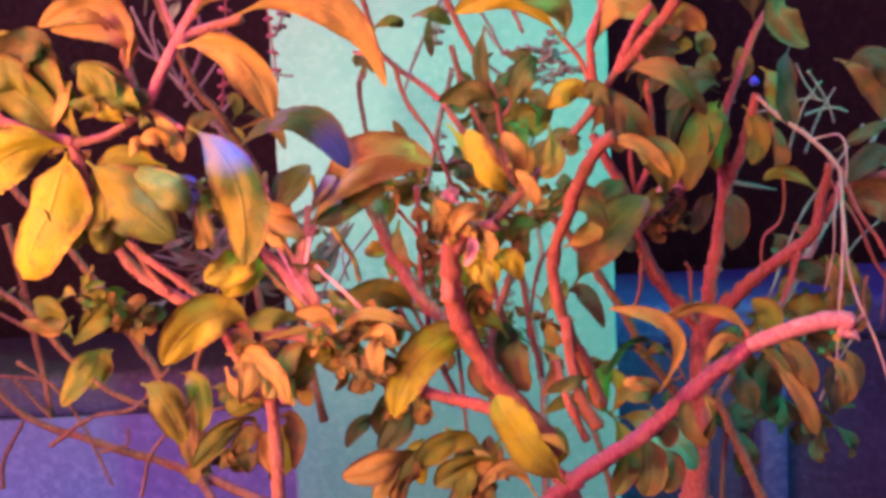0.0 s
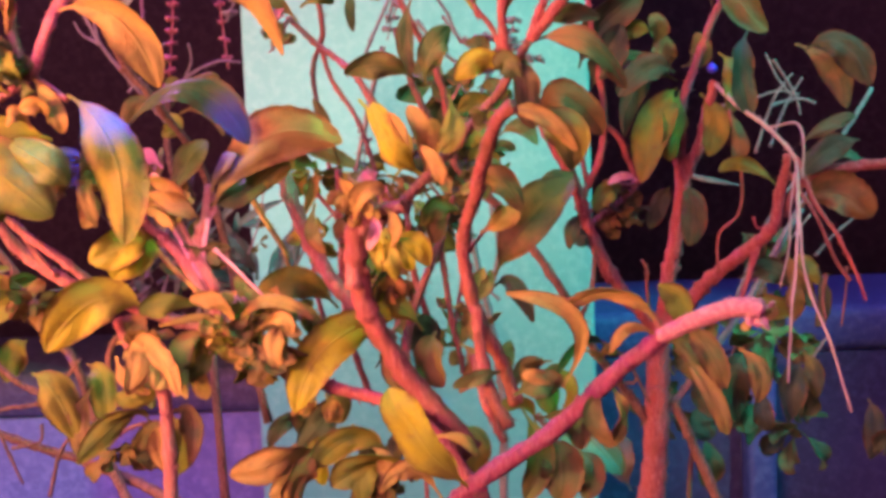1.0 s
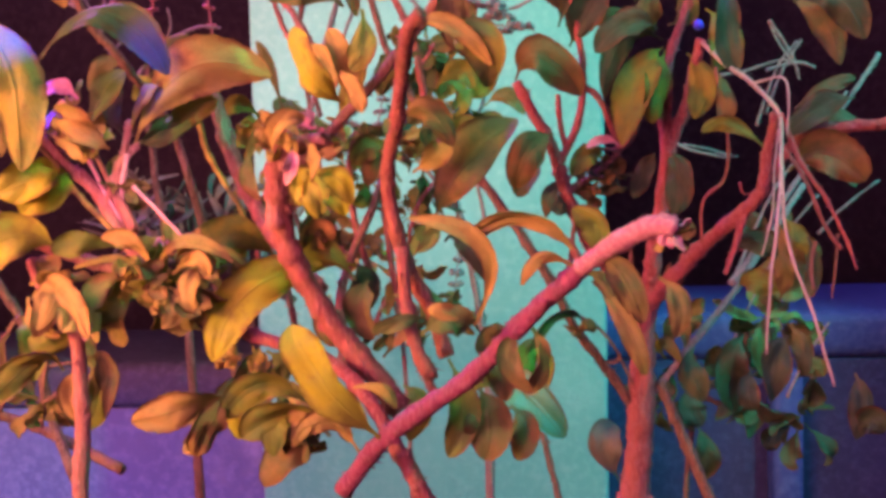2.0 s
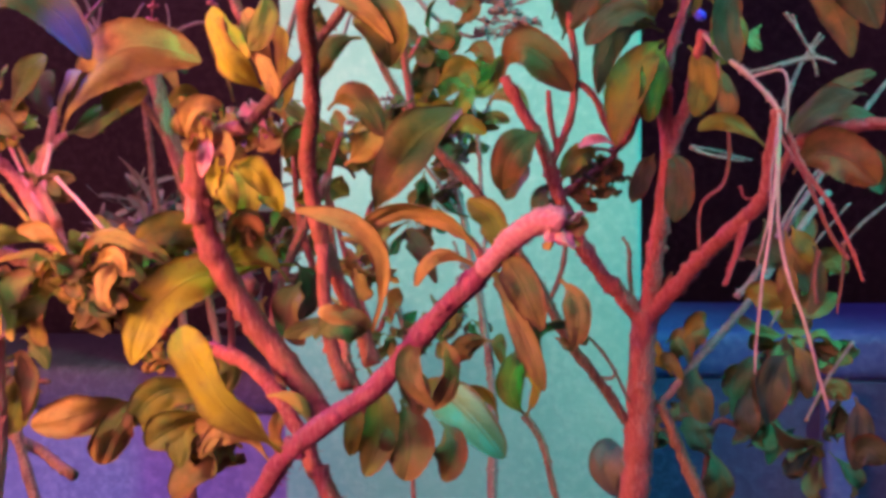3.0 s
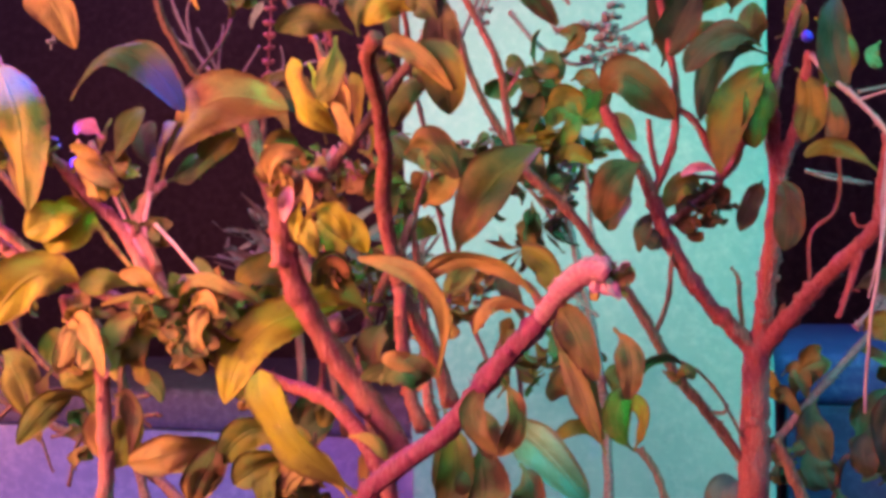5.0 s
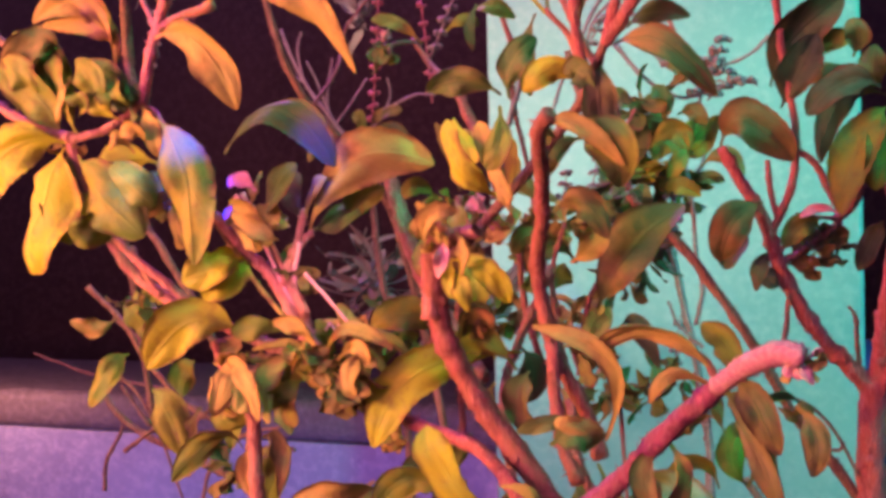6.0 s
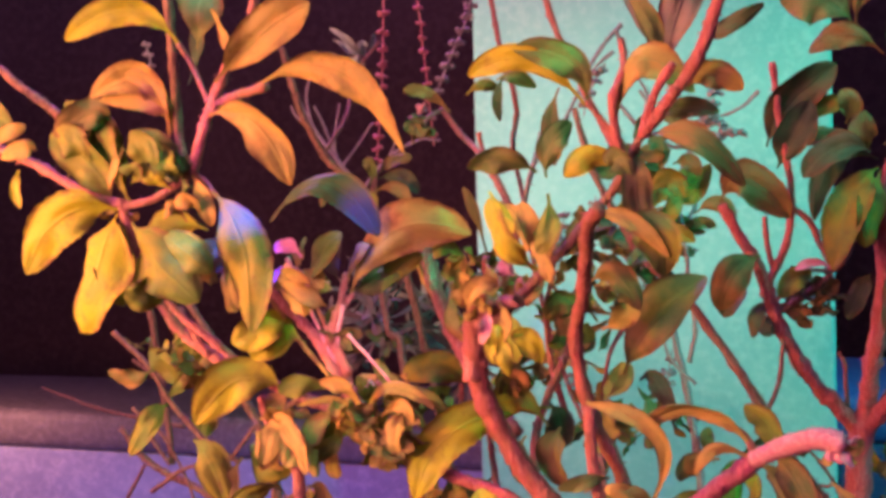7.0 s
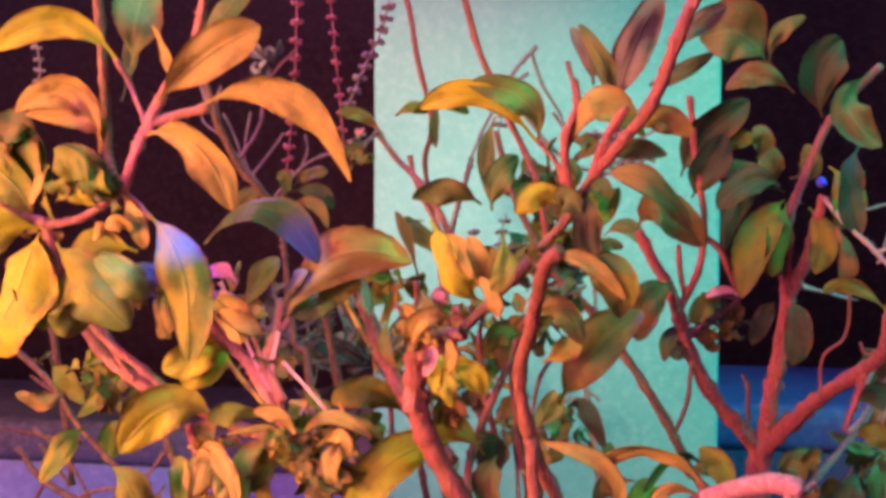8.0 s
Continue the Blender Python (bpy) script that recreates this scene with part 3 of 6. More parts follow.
leaf(basil, TAN, (-0.0469, 0.3570, 0.9264), (-0.0275, 0.3500, 0.9505), (-0.0022, 0.3570, 0.9490), 17.5, -5, fold=0.15)
leaf(basil, GREEN, (-0.0497, 0.3650, 0.9296), (-0.0365, 0.3620, 0.9340), (-0.0245, 0.3620, 0.9420), 10.2, 10)
leaf(basil, GREEN, (-0.0604, 0.3500, 0.9298), (-0.0516, 0.3450, 0.9425), (-0.0438, 0.3450, 0.9504), 8.5, 10)
leaf(basil, YELLOW, (-0.0644, 0.3450, 0.9213), (-0.0690, 0.3350, 0.9182), (-0.0801, 0.3350, 0.9142), 12.2, 0)
leaf(basil, TAN, (-0.0791, 0.3380, 0.9425), (-0.0830, 0.3300, 0.9465), (-0.0918, 0.3300, 0.9410), 6.6, 10, fold=0.5)
leaf(basil, TAN, (-0.0791, 0.3380, 0.9416), (-0.0782, 0.3300, 0.9357), (-0.0754, 0.3300, 0.9250), 4.9, 10)
leaf(basil, TAN, (-0.0664, 0.3450, 0.9348), (-0.0584, 0.3400, 0.9298), (-0.0546, 0.3400, 0.9234), 4.3, 0)
leaf(basil, TAN, (-0.0673, 0.3450, 0.9320), (-0.0565, 0.3350, 0.9267), (-0.0536, 0.3350, 0.9231), 3.6, 0)
leaf(basil, PINK, (-0.0585, 0.3450, 0.9424), (-0.0634, 0.3450, 0.9461), (-0.0683, 0.3450, 0.9442), 5.6, 0)
leaf(basil, YELLOW, (-0.0666, 0.3480, 0.8962), (-0.0801, 0.3400, 0.9013), (-0.0967, 0.3380, 0.8857), 16.2, 5)
leaf(basil, OLIVE, (-0.0485, 0.3500, 0.8969), (-0.0585, 0.3450, 0.8993), (-0.0684, 0.3450, 0.8961), 7.5, 10)
leaf(basil, TAN, (-0.0769, 0.3470, 0.8865), (-0.0650, 0.3400, 0.8850), (-0.0695, 0.3350, 0.8736), 10.6, 10, fold=0.4)
leaf(basil, TAN, (-0.0634, 0.3470, 0.8835), (-0.0605, 0.3400, 0.8789), (-0.0620, 0.3350, 0.8733), 8.5, 0, fold=0.4)
leaf(basil, TAN, (-0.0461, 0.3520, 0.8877), (-0.0552, 0.3450, 0.8845), (-0.0534, 0.3400, 0.8691), 7.2, 10, fold=0.4)
leaf(basil, OLIVE, (-0.0461, 0.3500, 0.8821), (-0.0506, 0.3450, 0.8783), (-0.0578, 0.3450, 0.8737), 6.9, 10)
leaf(basil, TAN, (-0.0390, 0.3520, 0.8894), (-0.0271, 0.3450, 0.8990), (-0.0128, 0.3450, 0.8924), 4.8, 20)
leaf(basil, TAN, (-0.0459, 0.3520, 0.8897), (-0.0492, 0.3480, 0.8936), (-0.0631, 0.3480, 0.8912), 2.8, 0)
leaf(basil, BROWN, (-0.0339, 0.3520, 0.8912), (-0.0255, 0.3450, 0.8920), (-0.0157, 0.3400, 0.8885), 6.8, 0)
cluster(basil, OLIVE, (-0.0381, 0.3500, 0.8837), 0.0096, 9, 3, size=9)
cluster(basil, BROWN, (-0.0283, 0.3500, 0.8812), 0.0110, 12, 4, size=10)
cluster(basil, TAN, (-0.0348, 0.3450, 0.8825), 0.0059, 6, 14, size=6)
leaf(basil, YELLOW, (0.0207, 0.3720, 0.8891), (-0.0063, 0.3500, 0.8850), (-0.0198, 0.3450, 0.8622), 14.5, -5, fold=0.12)
leaf(basil, YELLOW, (0.0360, 0.3120, 0.8460), (0.0231, 0.3000, 0.8637), (0.0144, 0.3020, 0.8784), 12.9, 0, fold=0.12)
leaf(basil, OLIVE, (-0.0638, 0.3460, 0.8737), (-0.0701, 0.3460, 0.8680), (-0.0778, 0.3460, 0.8700), 8.7, 20)
leaf(basil, OLIVE, (-0.0680, 0.3480, 0.8594), (-0.0731, 0.3400, 0.8637), (-0.0896, 0.3400, 0.8487), 9.7, 35)
leaf(basil, BROWN, (-0.0612, 0.3500, 0.8626), (-0.0553, 0.3500, 0.8603), (-0.0563, 0.3500, 0.8440), 8.0, 0)
leaf(basil, TAN, (-0.0606, 0.3450, 0.8598), (-0.0648, 0.3450, 0.8540), (-0.0615, 0.3450, 0.8438), 7.0, 20)
leaf(basil, OLIVE, (-0.1072, 0.4000, 0.8703), (-0.0984, 0.3900, 0.8653), (-0.0984, 0.3900, 0.8484), 10.0, 10)
leaf(basil, OLIVE, (-0.1395, 0.4200, 0.8892), (-0.1383, 0.4100, 0.8931), (-0.1530, 0.4100, 0.8821), 7.7, 30)
leaf(basil, OLIVE, (-0.1347, 0.4300, 0.8996), (-0.1411, 0.4200, 0.8989), (-0.1541, 0.4200, 0.8839), 9.6, 20)
leaf(basil, OLIVE, (-0.1603, 0.4300, 0.8812), (-0.1668, 0.4300, 0.8913), (-0.1758, 0.4300, 0.8991), 10.1, 10)
leaf(basil, OLIVE, (-0.1470, 0.4400, 0.8738), (-0.1524, 0.4400, 0.8690), (-0.1571, 0.4400, 0.8566), 11.4, 0)
leaf(basil, TAN, (-0.0113, 0.3300, 0.8548), (-0.0204, 0.3200, 0.8535), (-0.0359, 0.3200, 0.8494), 10.1, 10)
leaf(basil, TAN, (-0.0104, 0.3300, 0.8548), (-0.0153, 0.3250, 0.8479), (-0.0195, 0.3250, 0.8386), 9.9, 20)
leaf(basil, OLIVE, (0.0112, 0.3300, 0.8528), (0.0001, 0.3250, 0.8586), (-0.0126, 0.3300, 0.8482), 9.9, 15)
leaf(basil, OLIVE, (0.0183, 0.3300, 0.8428), (0.0071, 0.3250, 0.8507), (-0.0062, 0.3250, 0.8437), 11.6, 5)
leaf(basil, BROWN, (0.0147, 0.3350, 0.8394), (0.0068, 0.3300, 0.8395), (-0.0012, 0.3300, 0.8282), 11.8, 0)
leaf(basil, TAN, (0.0275, 0.3300, 0.8366), (0.0182, 0.3250, 0.8483), (0.0086, 0.3250, 0.8411), 6.7, 10)
cluster(basil, BROWN, (0.0090, 0.3350, 0.8417), 0.0108, 8, 21, size=11)
leaf(basil, OLIVE, (-0.0112, 0.4000, 0.8887), (-0.0236, 0.3900, 0.8997), (-0.0392, 0.3900, 0.8949), 11.9, 10)
leaf(basil, OLIVE, (0.0221, 0.3600, 0.8851), (0.0121, 0.3550, 0.8946), (-0.0002, 0.3550, 0.8891), 9.6, 10)
leaf(basil, BROWN, (0.0262, 0.3600, 0.8849), (0.0245, 0.3550, 0.8778), (0.0281, 0.3550, 0.8670), 10.9, 0)
leaf(basil, TAN, (0.0143, 0.3600, 0.8937), (0.0124, 0.3550, 0.9007), (0.0061, 0.3550, 0.8949), 9.6, 10)
leaf(basil, DARK, (0.0478, 0.4000, 0.8951), (0.0543, 0.3900, 0.8961), (0.0611, 0.3900, 0.8825), 7.0, 10)
leaf(basil, DARK, (-0.0133, 0.4200, 0.8520), (-0.0193, 0.4100, 0.8451), (-0.0300, 0.4100, 0.8313), 11.3, 0)
leaf(basil, DARK, (-0.0294, 0.4400, 0.8379), (-0.0387, 0.4300, 0.8384), (-0.0456, 0.4300, 0.8282), 6.9, 0)
leaf(basil, TAN, (0.0121, 0.3700, 0.8796), (0.0105, 0.3650, 0.8722), (0.0153, 0.3650, 0.8636), 7.2, 10)
leaf(basil, OLIVE, (-0.0172, 0.4000, 0.8569), (-0.0118, 0.4000, 0.8520), (-0.0144, 0.4000, 0.8452), 7.9, 0)
leaf(basil, BROWN, (-0.0229, 0.4200, 0.8524), (-0.0279, 0.4200, 0.8478), (-0.0309, 0.4200, 0.8358), 10.4, 0)
leaf(basil, TAN, (0.0341, 0.3600, 0.8805), (0.0390, 0.3600, 0.8740), (0.0335, 0.3600, 0.8639), 6.0, 20)
leaf(basil, BROWN, (0.0730, 0.4500, 0.8565), (0.0628, 0.4500, 0.8544), (0.0574, 0.4500, 0.8468), 8.9, 10)
leaf(basil, YELLOW, (0.0241, 0.3400, 0.9377), (0.0159, 0.3300, 0.9460), (0.0101, 0.3350, 0.9600), 9.4, 10)
leaf(basil, TAN, (0.0254, 0.3400, 0.9368), (0.0248, 0.3280, 0.9496), (0.0211, 0.3300, 0.9580), 6.0, -10, fold=0.5)
leaf(basil, TAN, (0.0259, 0.3400, 0.9377), (0.0291, 0.3350, 0.9476), (0.0273, 0.3350, 0.9545), 4.5, 20)
leaf(basil, GREEN, (0.0221, 0.3500, 0.9683), (0.0126, 0.3440, 0.9725), (0.0007, 0.3450, 0.9700), 8.5, 15, fold=0.1)
leaf(basil, YELLOW, (0.0415, 0.3280, 0.9862), (0.0254, 0.3220, 0.9998), (0.0071, 0.3250, 0.9965), 8.5, 20)
leaf(basil, GREEN, (0.0418, 0.3300, 0.9861), (0.0384, 0.3210, 0.9978), (0.0220, 0.3200, 1.0025), 9.0, 20)
leaf(basil, TAN, (0.0498, 0.3300, 0.9791), (0.0581, 0.3220, 0.9964), (0.0726, 0.3250, 0.9876), 10.4, 15)
leaf(basil, TAN, (0.0702, 0.3250, 0.9885), (0.0772, 0.3220, 0.9921), (0.0856, 0.3250, 0.9875), 8.0, 0)
leaf(basil, GREEN, (0.0260, 0.3450, 0.9664), (0.0284, 0.3400, 0.9755), (0.0345, 0.3450, 0.9828), 8.9, 10)
leaf(basil, YELLOW, (0.0515, 0.3300, 0.9662), (0.0443, 0.3250, 0.9706), (0.0356, 0.3250, 0.9651), 7.5, 20)
leaf(basil, GREEN, (0.0514, 0.3320, 0.9649), (0.0501, 0.3250, 0.9698), (0.0550, 0.3250, 0.9648), 7.2, 0)
leaf(basil, GREEN, (0.0637, 0.3300, 0.9973), (0.0612, 0.3250, 1.0073), (0.0538, 0.3250, 1.0198), 6.1, 10)
leaf(basil, SAGE, (0.0645, 0.3300, 0.9965), (0.0692, 0.3250, 1.0120), (0.0770, 0.3250, 1.0279), 11.0, 0)
leaf(basil, DARK, (0.0742, 0.3300, 1.0029), (0.0820, 0.3250, 1.0053), (0.0916, 0.3250, 1.0106), 5.0, 10)
leaf(basil, SAGE, (0.0785, 0.3200, 1.0125), (0.0853, 0.3180, 1.0167), (0.0944, 0.3180, 1.0226), 6.6, 0)
leaf(basil, BROWN, (0.0598, 0.3280, 0.9761), (0.0726, 0.3200, 0.9744), (0.0858, 0.3250, 0.9609), 8.3, 10)
leaf(basil, BROWN, (0.0564, 0.3300, 0.9733), (0.0559, 0.3250, 0.9616), (0.0584, 0.3250, 0.9501), 8.9, 0)
leaf(basil, DARK, (0.0621, 0.3350, 0.9819), (0.0695, 0.3300, 0.9840), (0.0792, 0.3300, 0.9823), 5.9, 20)
leaf(basil, BROWN, (0.0467, 0.3640, 0.9024), (0.0575, 0.3560, 0.9205), (0.0735, 0.3610, 0.9340), 15.5, 10, fold=0.2)
leaf(basil, YELLOW, (0.0117, 0.3400, 0.9188), (0.0138, 0.3330, 0.9128), (0.0153, 0.3350, 0.9052), 6.4, 0)
leaf(basil, YELLOW, (0.0135, 0.3400, 0.9179), (0.0208, 0.3330, 0.9173), (0.0255, 0.3350, 0.9094), 6.9, 10)
leaf(basil, YELLOW, (0.0090, 0.3400, 0.9205), (0.0099, 0.3350, 0.9141), (0.0108, 0.3350, 0.9089), 4.6, 10)
leaf(basil, OLIVE, (-0.0263, 0.4400, 1.0071), (-0.0181, 0.4350, 1.0099), (-0.0131, 0.4400, 1.0081), 5.3, 0)
leaf(basil, OLIVE, (-0.0082, 0.4200, 1.0091), (-0.0006, 0.4150, 1.0095), (0.0075, 0.4200, 1.0056), 5.8, 10)
leaf(basil, TAN, (-0.0217, 0.4000, 0.9953), (-0.0292, 0.3950, 1.0023), (-0.0365, 0.3900, 1.0029), 5.1, 10)
leaf(basil, TAN, (-0.0259, 0.4000, 0.9184), (-0.0193, 0.4000, 0.9314), (-0.0172, 0.4000, 0.9400), 3.7, 0)
cluster(basil, TAN, (0.0057, 0.3380, 0.9286), 0.0082, 7, 5, size=8)
cluster(basil, TAN, (0.0052, 0.3360, 0.9262), 0.0064, 4, 65, size=6)
cluster(basil, BROWN, (0.0440, 0.3200, 0.9550), 0.0056, 3, 7, size=9)
leaf(basil, BROWN, (-0.0085, 0.4000, 0.9422), (-0.0129, 0.4000, 0.9571), (-0.0173, 0.4000, 0.9666), 4.4, 10)
leaf(basil, BROWN, (0.0387, 0.3450, 0.9331), (0.0478, 0.3400, 0.9355), (0.0548, 0.3400, 0.9252), 9.1, 0)
leaf(basil, OLIVE, (0.0356, 0.3600, 0.9243), (0.0287, 0.3550, 0.9265), (0.0231, 0.3550, 0.9208), 8.0, 0)
leaf(basil, BROWN, (0.0169, 0.3600, 0.8974), (0.0120, 0.3550, 0.9019), (0.0083, 0.3550, 0.8943), 9.8, 0)
leaf(basil, DARK, (0.0180, 0.3800, 0.8897), (0.0221, 0.3800, 0.8818), (0.0181, 0.3800, 0.8716), 10.5, 0)
leaf(basil, TAN, (0.0420, 0.3500, 0.9183), (0.0494, 0.3450, 0.9227), (0.0529, 0.3450, 0.9263), 7.8, 10)
leaf(basil, BROWN, (0.0243, 0.3600, 0.9315), (0.0281, 0.3600, 0.9241), (0.0263, 0.3600, 0.9147), 6.5, 20)
leaf(basil, TAN, (0.0880, 0.2890, 0.8947), (0.0749, 0.2850, 0.9057), (0.0599, 0.2870, 0.8999), 5.2, 20)
leaf(basil, TAN, (0.0618, 0.2950, 0.8787), (0.0650, 0.2850, 0.8981), (0.0471, 0.2870, 0.9059), 4.6, 10, fold=0.5)
leaf(basil, TAN, (0.0627, 0.2950, 0.8795), (0.0551, 0.2900, 0.8827), (0.0510, 0.2900, 0.8829), 4.4, 0)
leaf(basil, BROWN, (0.0887, 0.2890, 0.8913), (0.0946, 0.2800, 0.8879), (0.1010, 0.2800, 0.8690), 5.0, 20)
leaf(basil, BROWN, (0.0922, 0.2820, 0.8957), (0.0961, 0.2750, 0.8920), (0.1006, 0.2750, 0.8815), 6.7, 10)
leaf(basil, TAN, (0.0863, 0.2890, 0.8931), (0.0787, 0.2850, 0.8958), (0.0737, 0.2850, 0.8895), 3.2, 10)
leaf(basil, OLIVE, (0.0898, 0.2870, 0.8949), (0.0915, 0.2820, 0.9022), (0.0855, 0.2800, 0.9076), 7.2, 10)
leaf(basil, BROWN, (0.0740, 0.3000, 0.8778), (0.0700, 0.2950, 0.8706), (0.0757, 0.2950, 0.8618), 5.8, 10)
leaf(basil, TAN, (0.0757, 0.3000, 0.8777), (0.0786, 0.3000, 0.8689), (0.0744, 0.3000, 0.8604), 6.1, 30)
leaf(basil, GREEN, (0.0462, 0.3300, 0.8764), (0.0401, 0.3250, 0.8762), (0.0319, 0.3250, 0.8733), 4.6, 10)
leaf(basil, GREEN, (0.0601, 0.3600, 0.8545), (0.0721, 0.3500, 0.8530), (0.0862, 0.3500, 0.8373), 12.2, 0)
leaf(basil, BROWN, (0.0645, 0.3200, 0.8679), (0.0674, 0.3150, 0.8636), (0.0693, 0.3150, 0.8559), 6.9, 0)
leaf(basil, BROWN, (0.0613, 0.3300, 0.8566), (0.0641, 0.3250, 0.8481), (0.0626, 0.3250, 0.8371), 13.3, 10)
leaf(basil, OLIVE, (0.0527, 0.3300, 0.8647), (0.0571, 0.3250, 0.8519), (0.0526, 0.3250, 0.8380), 8.5, 20)
leaf(basil, BROWN, (0.0701, 0.3400, 0.8491), (0.0742, 0.3350, 0.8434), (0.0712, 0.3350, 0.8348), 8.8, 0)
leaf(basil, TAN, (0.0256, 0.3300, 0.8568), (0.0339, 0.3250, 0.8573), (0.0382, 0.3250, 0.8519), 3.8, 10)
leaf(basil, OLIVE, (0.0099, 0.3300, 0.8505), (0.0047, 0.3250, 0.8485), (0.0030, 0.3250, 0.8384), 7.9, 10)
leaf(basil, TAN, (0.0053, 0.3300, 0.8547), (0.0110, 0.3250, 0.8502), (0.0078, 0.3250, 0.8429), 6.6, 10)
leaf(basil, BROWN, (0.0203, 0.4000, 1.0018), (0.0177, 0.3950, 0.9873), (0.0193, 0.3950, 0.9732), 6.5, 0)
leaf(basil, BROWN, (-0.0006, 0.4000, 1.0071), (-0.0018, 0.3950, 0.9990), (-0.0009, 0.3950, 0.9903), 3.8, 0)
cluster(basil, BROWN, (-0.0237, 0.3700, 0.9872), 0.0067, 6, 61, size=8)
cluster(basil, PINK, (-0.0253, 0.3720, 0.9909), 0.0056, 3, 62, size=7)
stem(basil, BARK, 0.84, 0.67, (-0.0227, 0.3700, 0.9872), (-0.0220, 0.3750, 0.9911), (-0.0243, 0.4000, 0.9962))
cluster(basil, PINK, (0.1050, 0.2620, 0.9028), 0.0042, 7, 63, size=4)
cluster(basil, TAN, (0.1057, 0.2620, 0.9016), 0.0035, 4, 64, size=4)
stem(basil, WOOD, 1.1, 1.6, (-0.2441, 0.3600, 1.0512), (-0.2185, 0.3600, 1.0351), (-0.1960, 0.3550, 1.0216), (-0.1772, 0.3500, 1.0097), (-0.1506, 0.3420, 0.9943))
stem(basil, PALE, 3.00, 2.04, (0.0017, 0.3420, 0.9029), (0.0021, 0.3410, 0.9156), (0.0055, 0.3390, 0.9233), (0.0118, 0.3370, 0.9275), (0.0187, 0.3350, 0.9281))
leaf(basil, TAN, (0.0031, 0.3350, 0.9228), (0.0062, 0.3300, 0.9314), (0.0129, 0.3330, 0.9337), 6, 20, fold=0.5)
leaf(basil, TAN, (0.0127, 0.3340, 0.9277), (0.0160, 0.3300, 0.9226), (0.0144, 0.3330, 0.9158), 5, -20, fold=0.5)
leaf(basil, PINK, (0.0088, 0.3340, 0.9260), (0.0094, 0.3300, 0.9210), (0.0068, 0.3330, 0.9153), 4, 30, fold=0.5)
leaf(basil, GREEN, (0.0488, 0.2946, 0.8770), (0.0556, 0.2906, 0.8805), (0.0605, 0.2946, 0.8786), 8.5, 10, fold=0.15)
shrub = thing("basil_shrub", 0.13, 0.51, 0.0, "upright woody basil shrub with a forked reddish trunk", "plant")
stem(shrub, BARK, 8.28, 5.15, (0.1055, 0.5300, 0.1042), (0.1157, 0.5200, 0.4744), (0.1218, 0.5150, 0.6718), (0.1258, 0.5150, 0.7663), (0.1290, 0.5150, 0.8015), (0.1301, 0.5140, 0.8365), (0.1311, 0.5130, 0.8621), knots=0.06, sides=12)
stem(shrub, BARK, 3.86, 2.21, (0.1298, 0.5130, 0.8586), (0.1209, 0.5100, 0.8703), (0.1120, 0.5080, 0.8796), (0.0970, 0.5000, 0.9061), (0.0921, 0.4940, 0.9240), (0.0860, 0.4900, 0.9372), (0.0742, 0.4880, 0.9595))
stem(shrub, BARK, 3.86, 2.94, (0.1325, 0.5130, 0.8598), (0.1349, 0.5100, 0.8829), (0.1374, 0.5060, 0.9011), (0.1403, 0.5000, 0.9288), (0.1390, 0.4980, 0.9430), (0.1380, 0.4970, 0.9549))
stem(shrub, BARK, 4.05, 1.84, (0.1325, 0.5130, 0.8586), (0.1442, 0.5050, 0.8731), (0.1574, 0.4900, 0.8905), (0.1722, 0.4700, 0.9083), (0.1748, 0.4650, 0.9250), (0.1750, 0.4550, 0.9407))
stem(shrub, BARK, 2.39, 2.02, (0.1403, 0.5000, 0.9277), (0.1464, 0.4950, 0.9435), (0.1495, 0.4900, 0.9590), (0.1527, 0.4870, 0.9753))
stem(shrub, BARK, 3.13, 2.21, (0.1429, 0.4980, 0.9385), (0.1471, 0.4960, 0.9447), (0.1511, 0.4900, 0.9653))
stem(shrub, BARK, 1.66, 1.38, (0.0928, 0.4940, 0.9244), (0.1004, 0.4900, 0.9423), (0.1029, 0.4880, 0.9649), (0.0985, 0.4860, 0.9930), (0.0959, 0.4860, 1.0191))
stem(shrub, BARK, 1.29, 1.01, (0.0955, 0.4940, 0.9284), (0.0927, 0.4900, 0.9414), (0.0919, 0.4880, 0.9534))
stem(shrub, BARK, 1.84, 1.75, (0.1168, 0.5000, 0.9282), (0.1235, 0.4980, 0.9346), (0.1284, 0.4950, 0.9469))
stem(shrub, WOOD, 1.47, 1.20, (0.0970, 0.5000, 0.9117), (0.1083, 0.5000, 0.9194), (0.1194, 0.5000, 0.9282))
stem(shrub, WOOD, 0.92, 0.74, (0.1025, 0.4900, 0.9313), (0.1131, 0.4950, 0.9298), (0.1194, 0.5000, 0.9286))
stem(shrub, BARK, 2.02, 1.66, (0.1380, 0.4970, 0.9549), (0.1423, 0.4950, 0.9729), (0.1486, 0.4900, 0.9909), (0.1569, 0.4900, 1.0105), (0.1762, 0.4900, 1.0311))
stem(shrub, BARK, 1.47, 1.10, (0.1016, 0.4880, 0.9585), (0.1092, 0.4900, 0.9519), (0.1142, 0.4950, 0.9412), (0.1194, 0.5000, 0.9293))
stem(shrub, WOOD, 2.12, 2.02, (0.1272, 0.5150, 0.8096), (0.1116, 0.5100, 0.8321), (0.0984, 0.5050, 0.8510), (0.0910, 0.5000, 0.8663), (0.0809, 0.5000, 0.8834), (0.0626, 0.5000, 0.9110), (0.0463, 0.5000, 0.9287), (0.0357, 0.5000, 0.9405))
stem(shrub, WOOD, 1.84, 1.38, (0.0357, 0.5000, 0.9405), (0.0250, 0.5000, 0.9595), (0.0155, 0.5000, 0.9798), (0.0085, 0.5000, 1.0060))
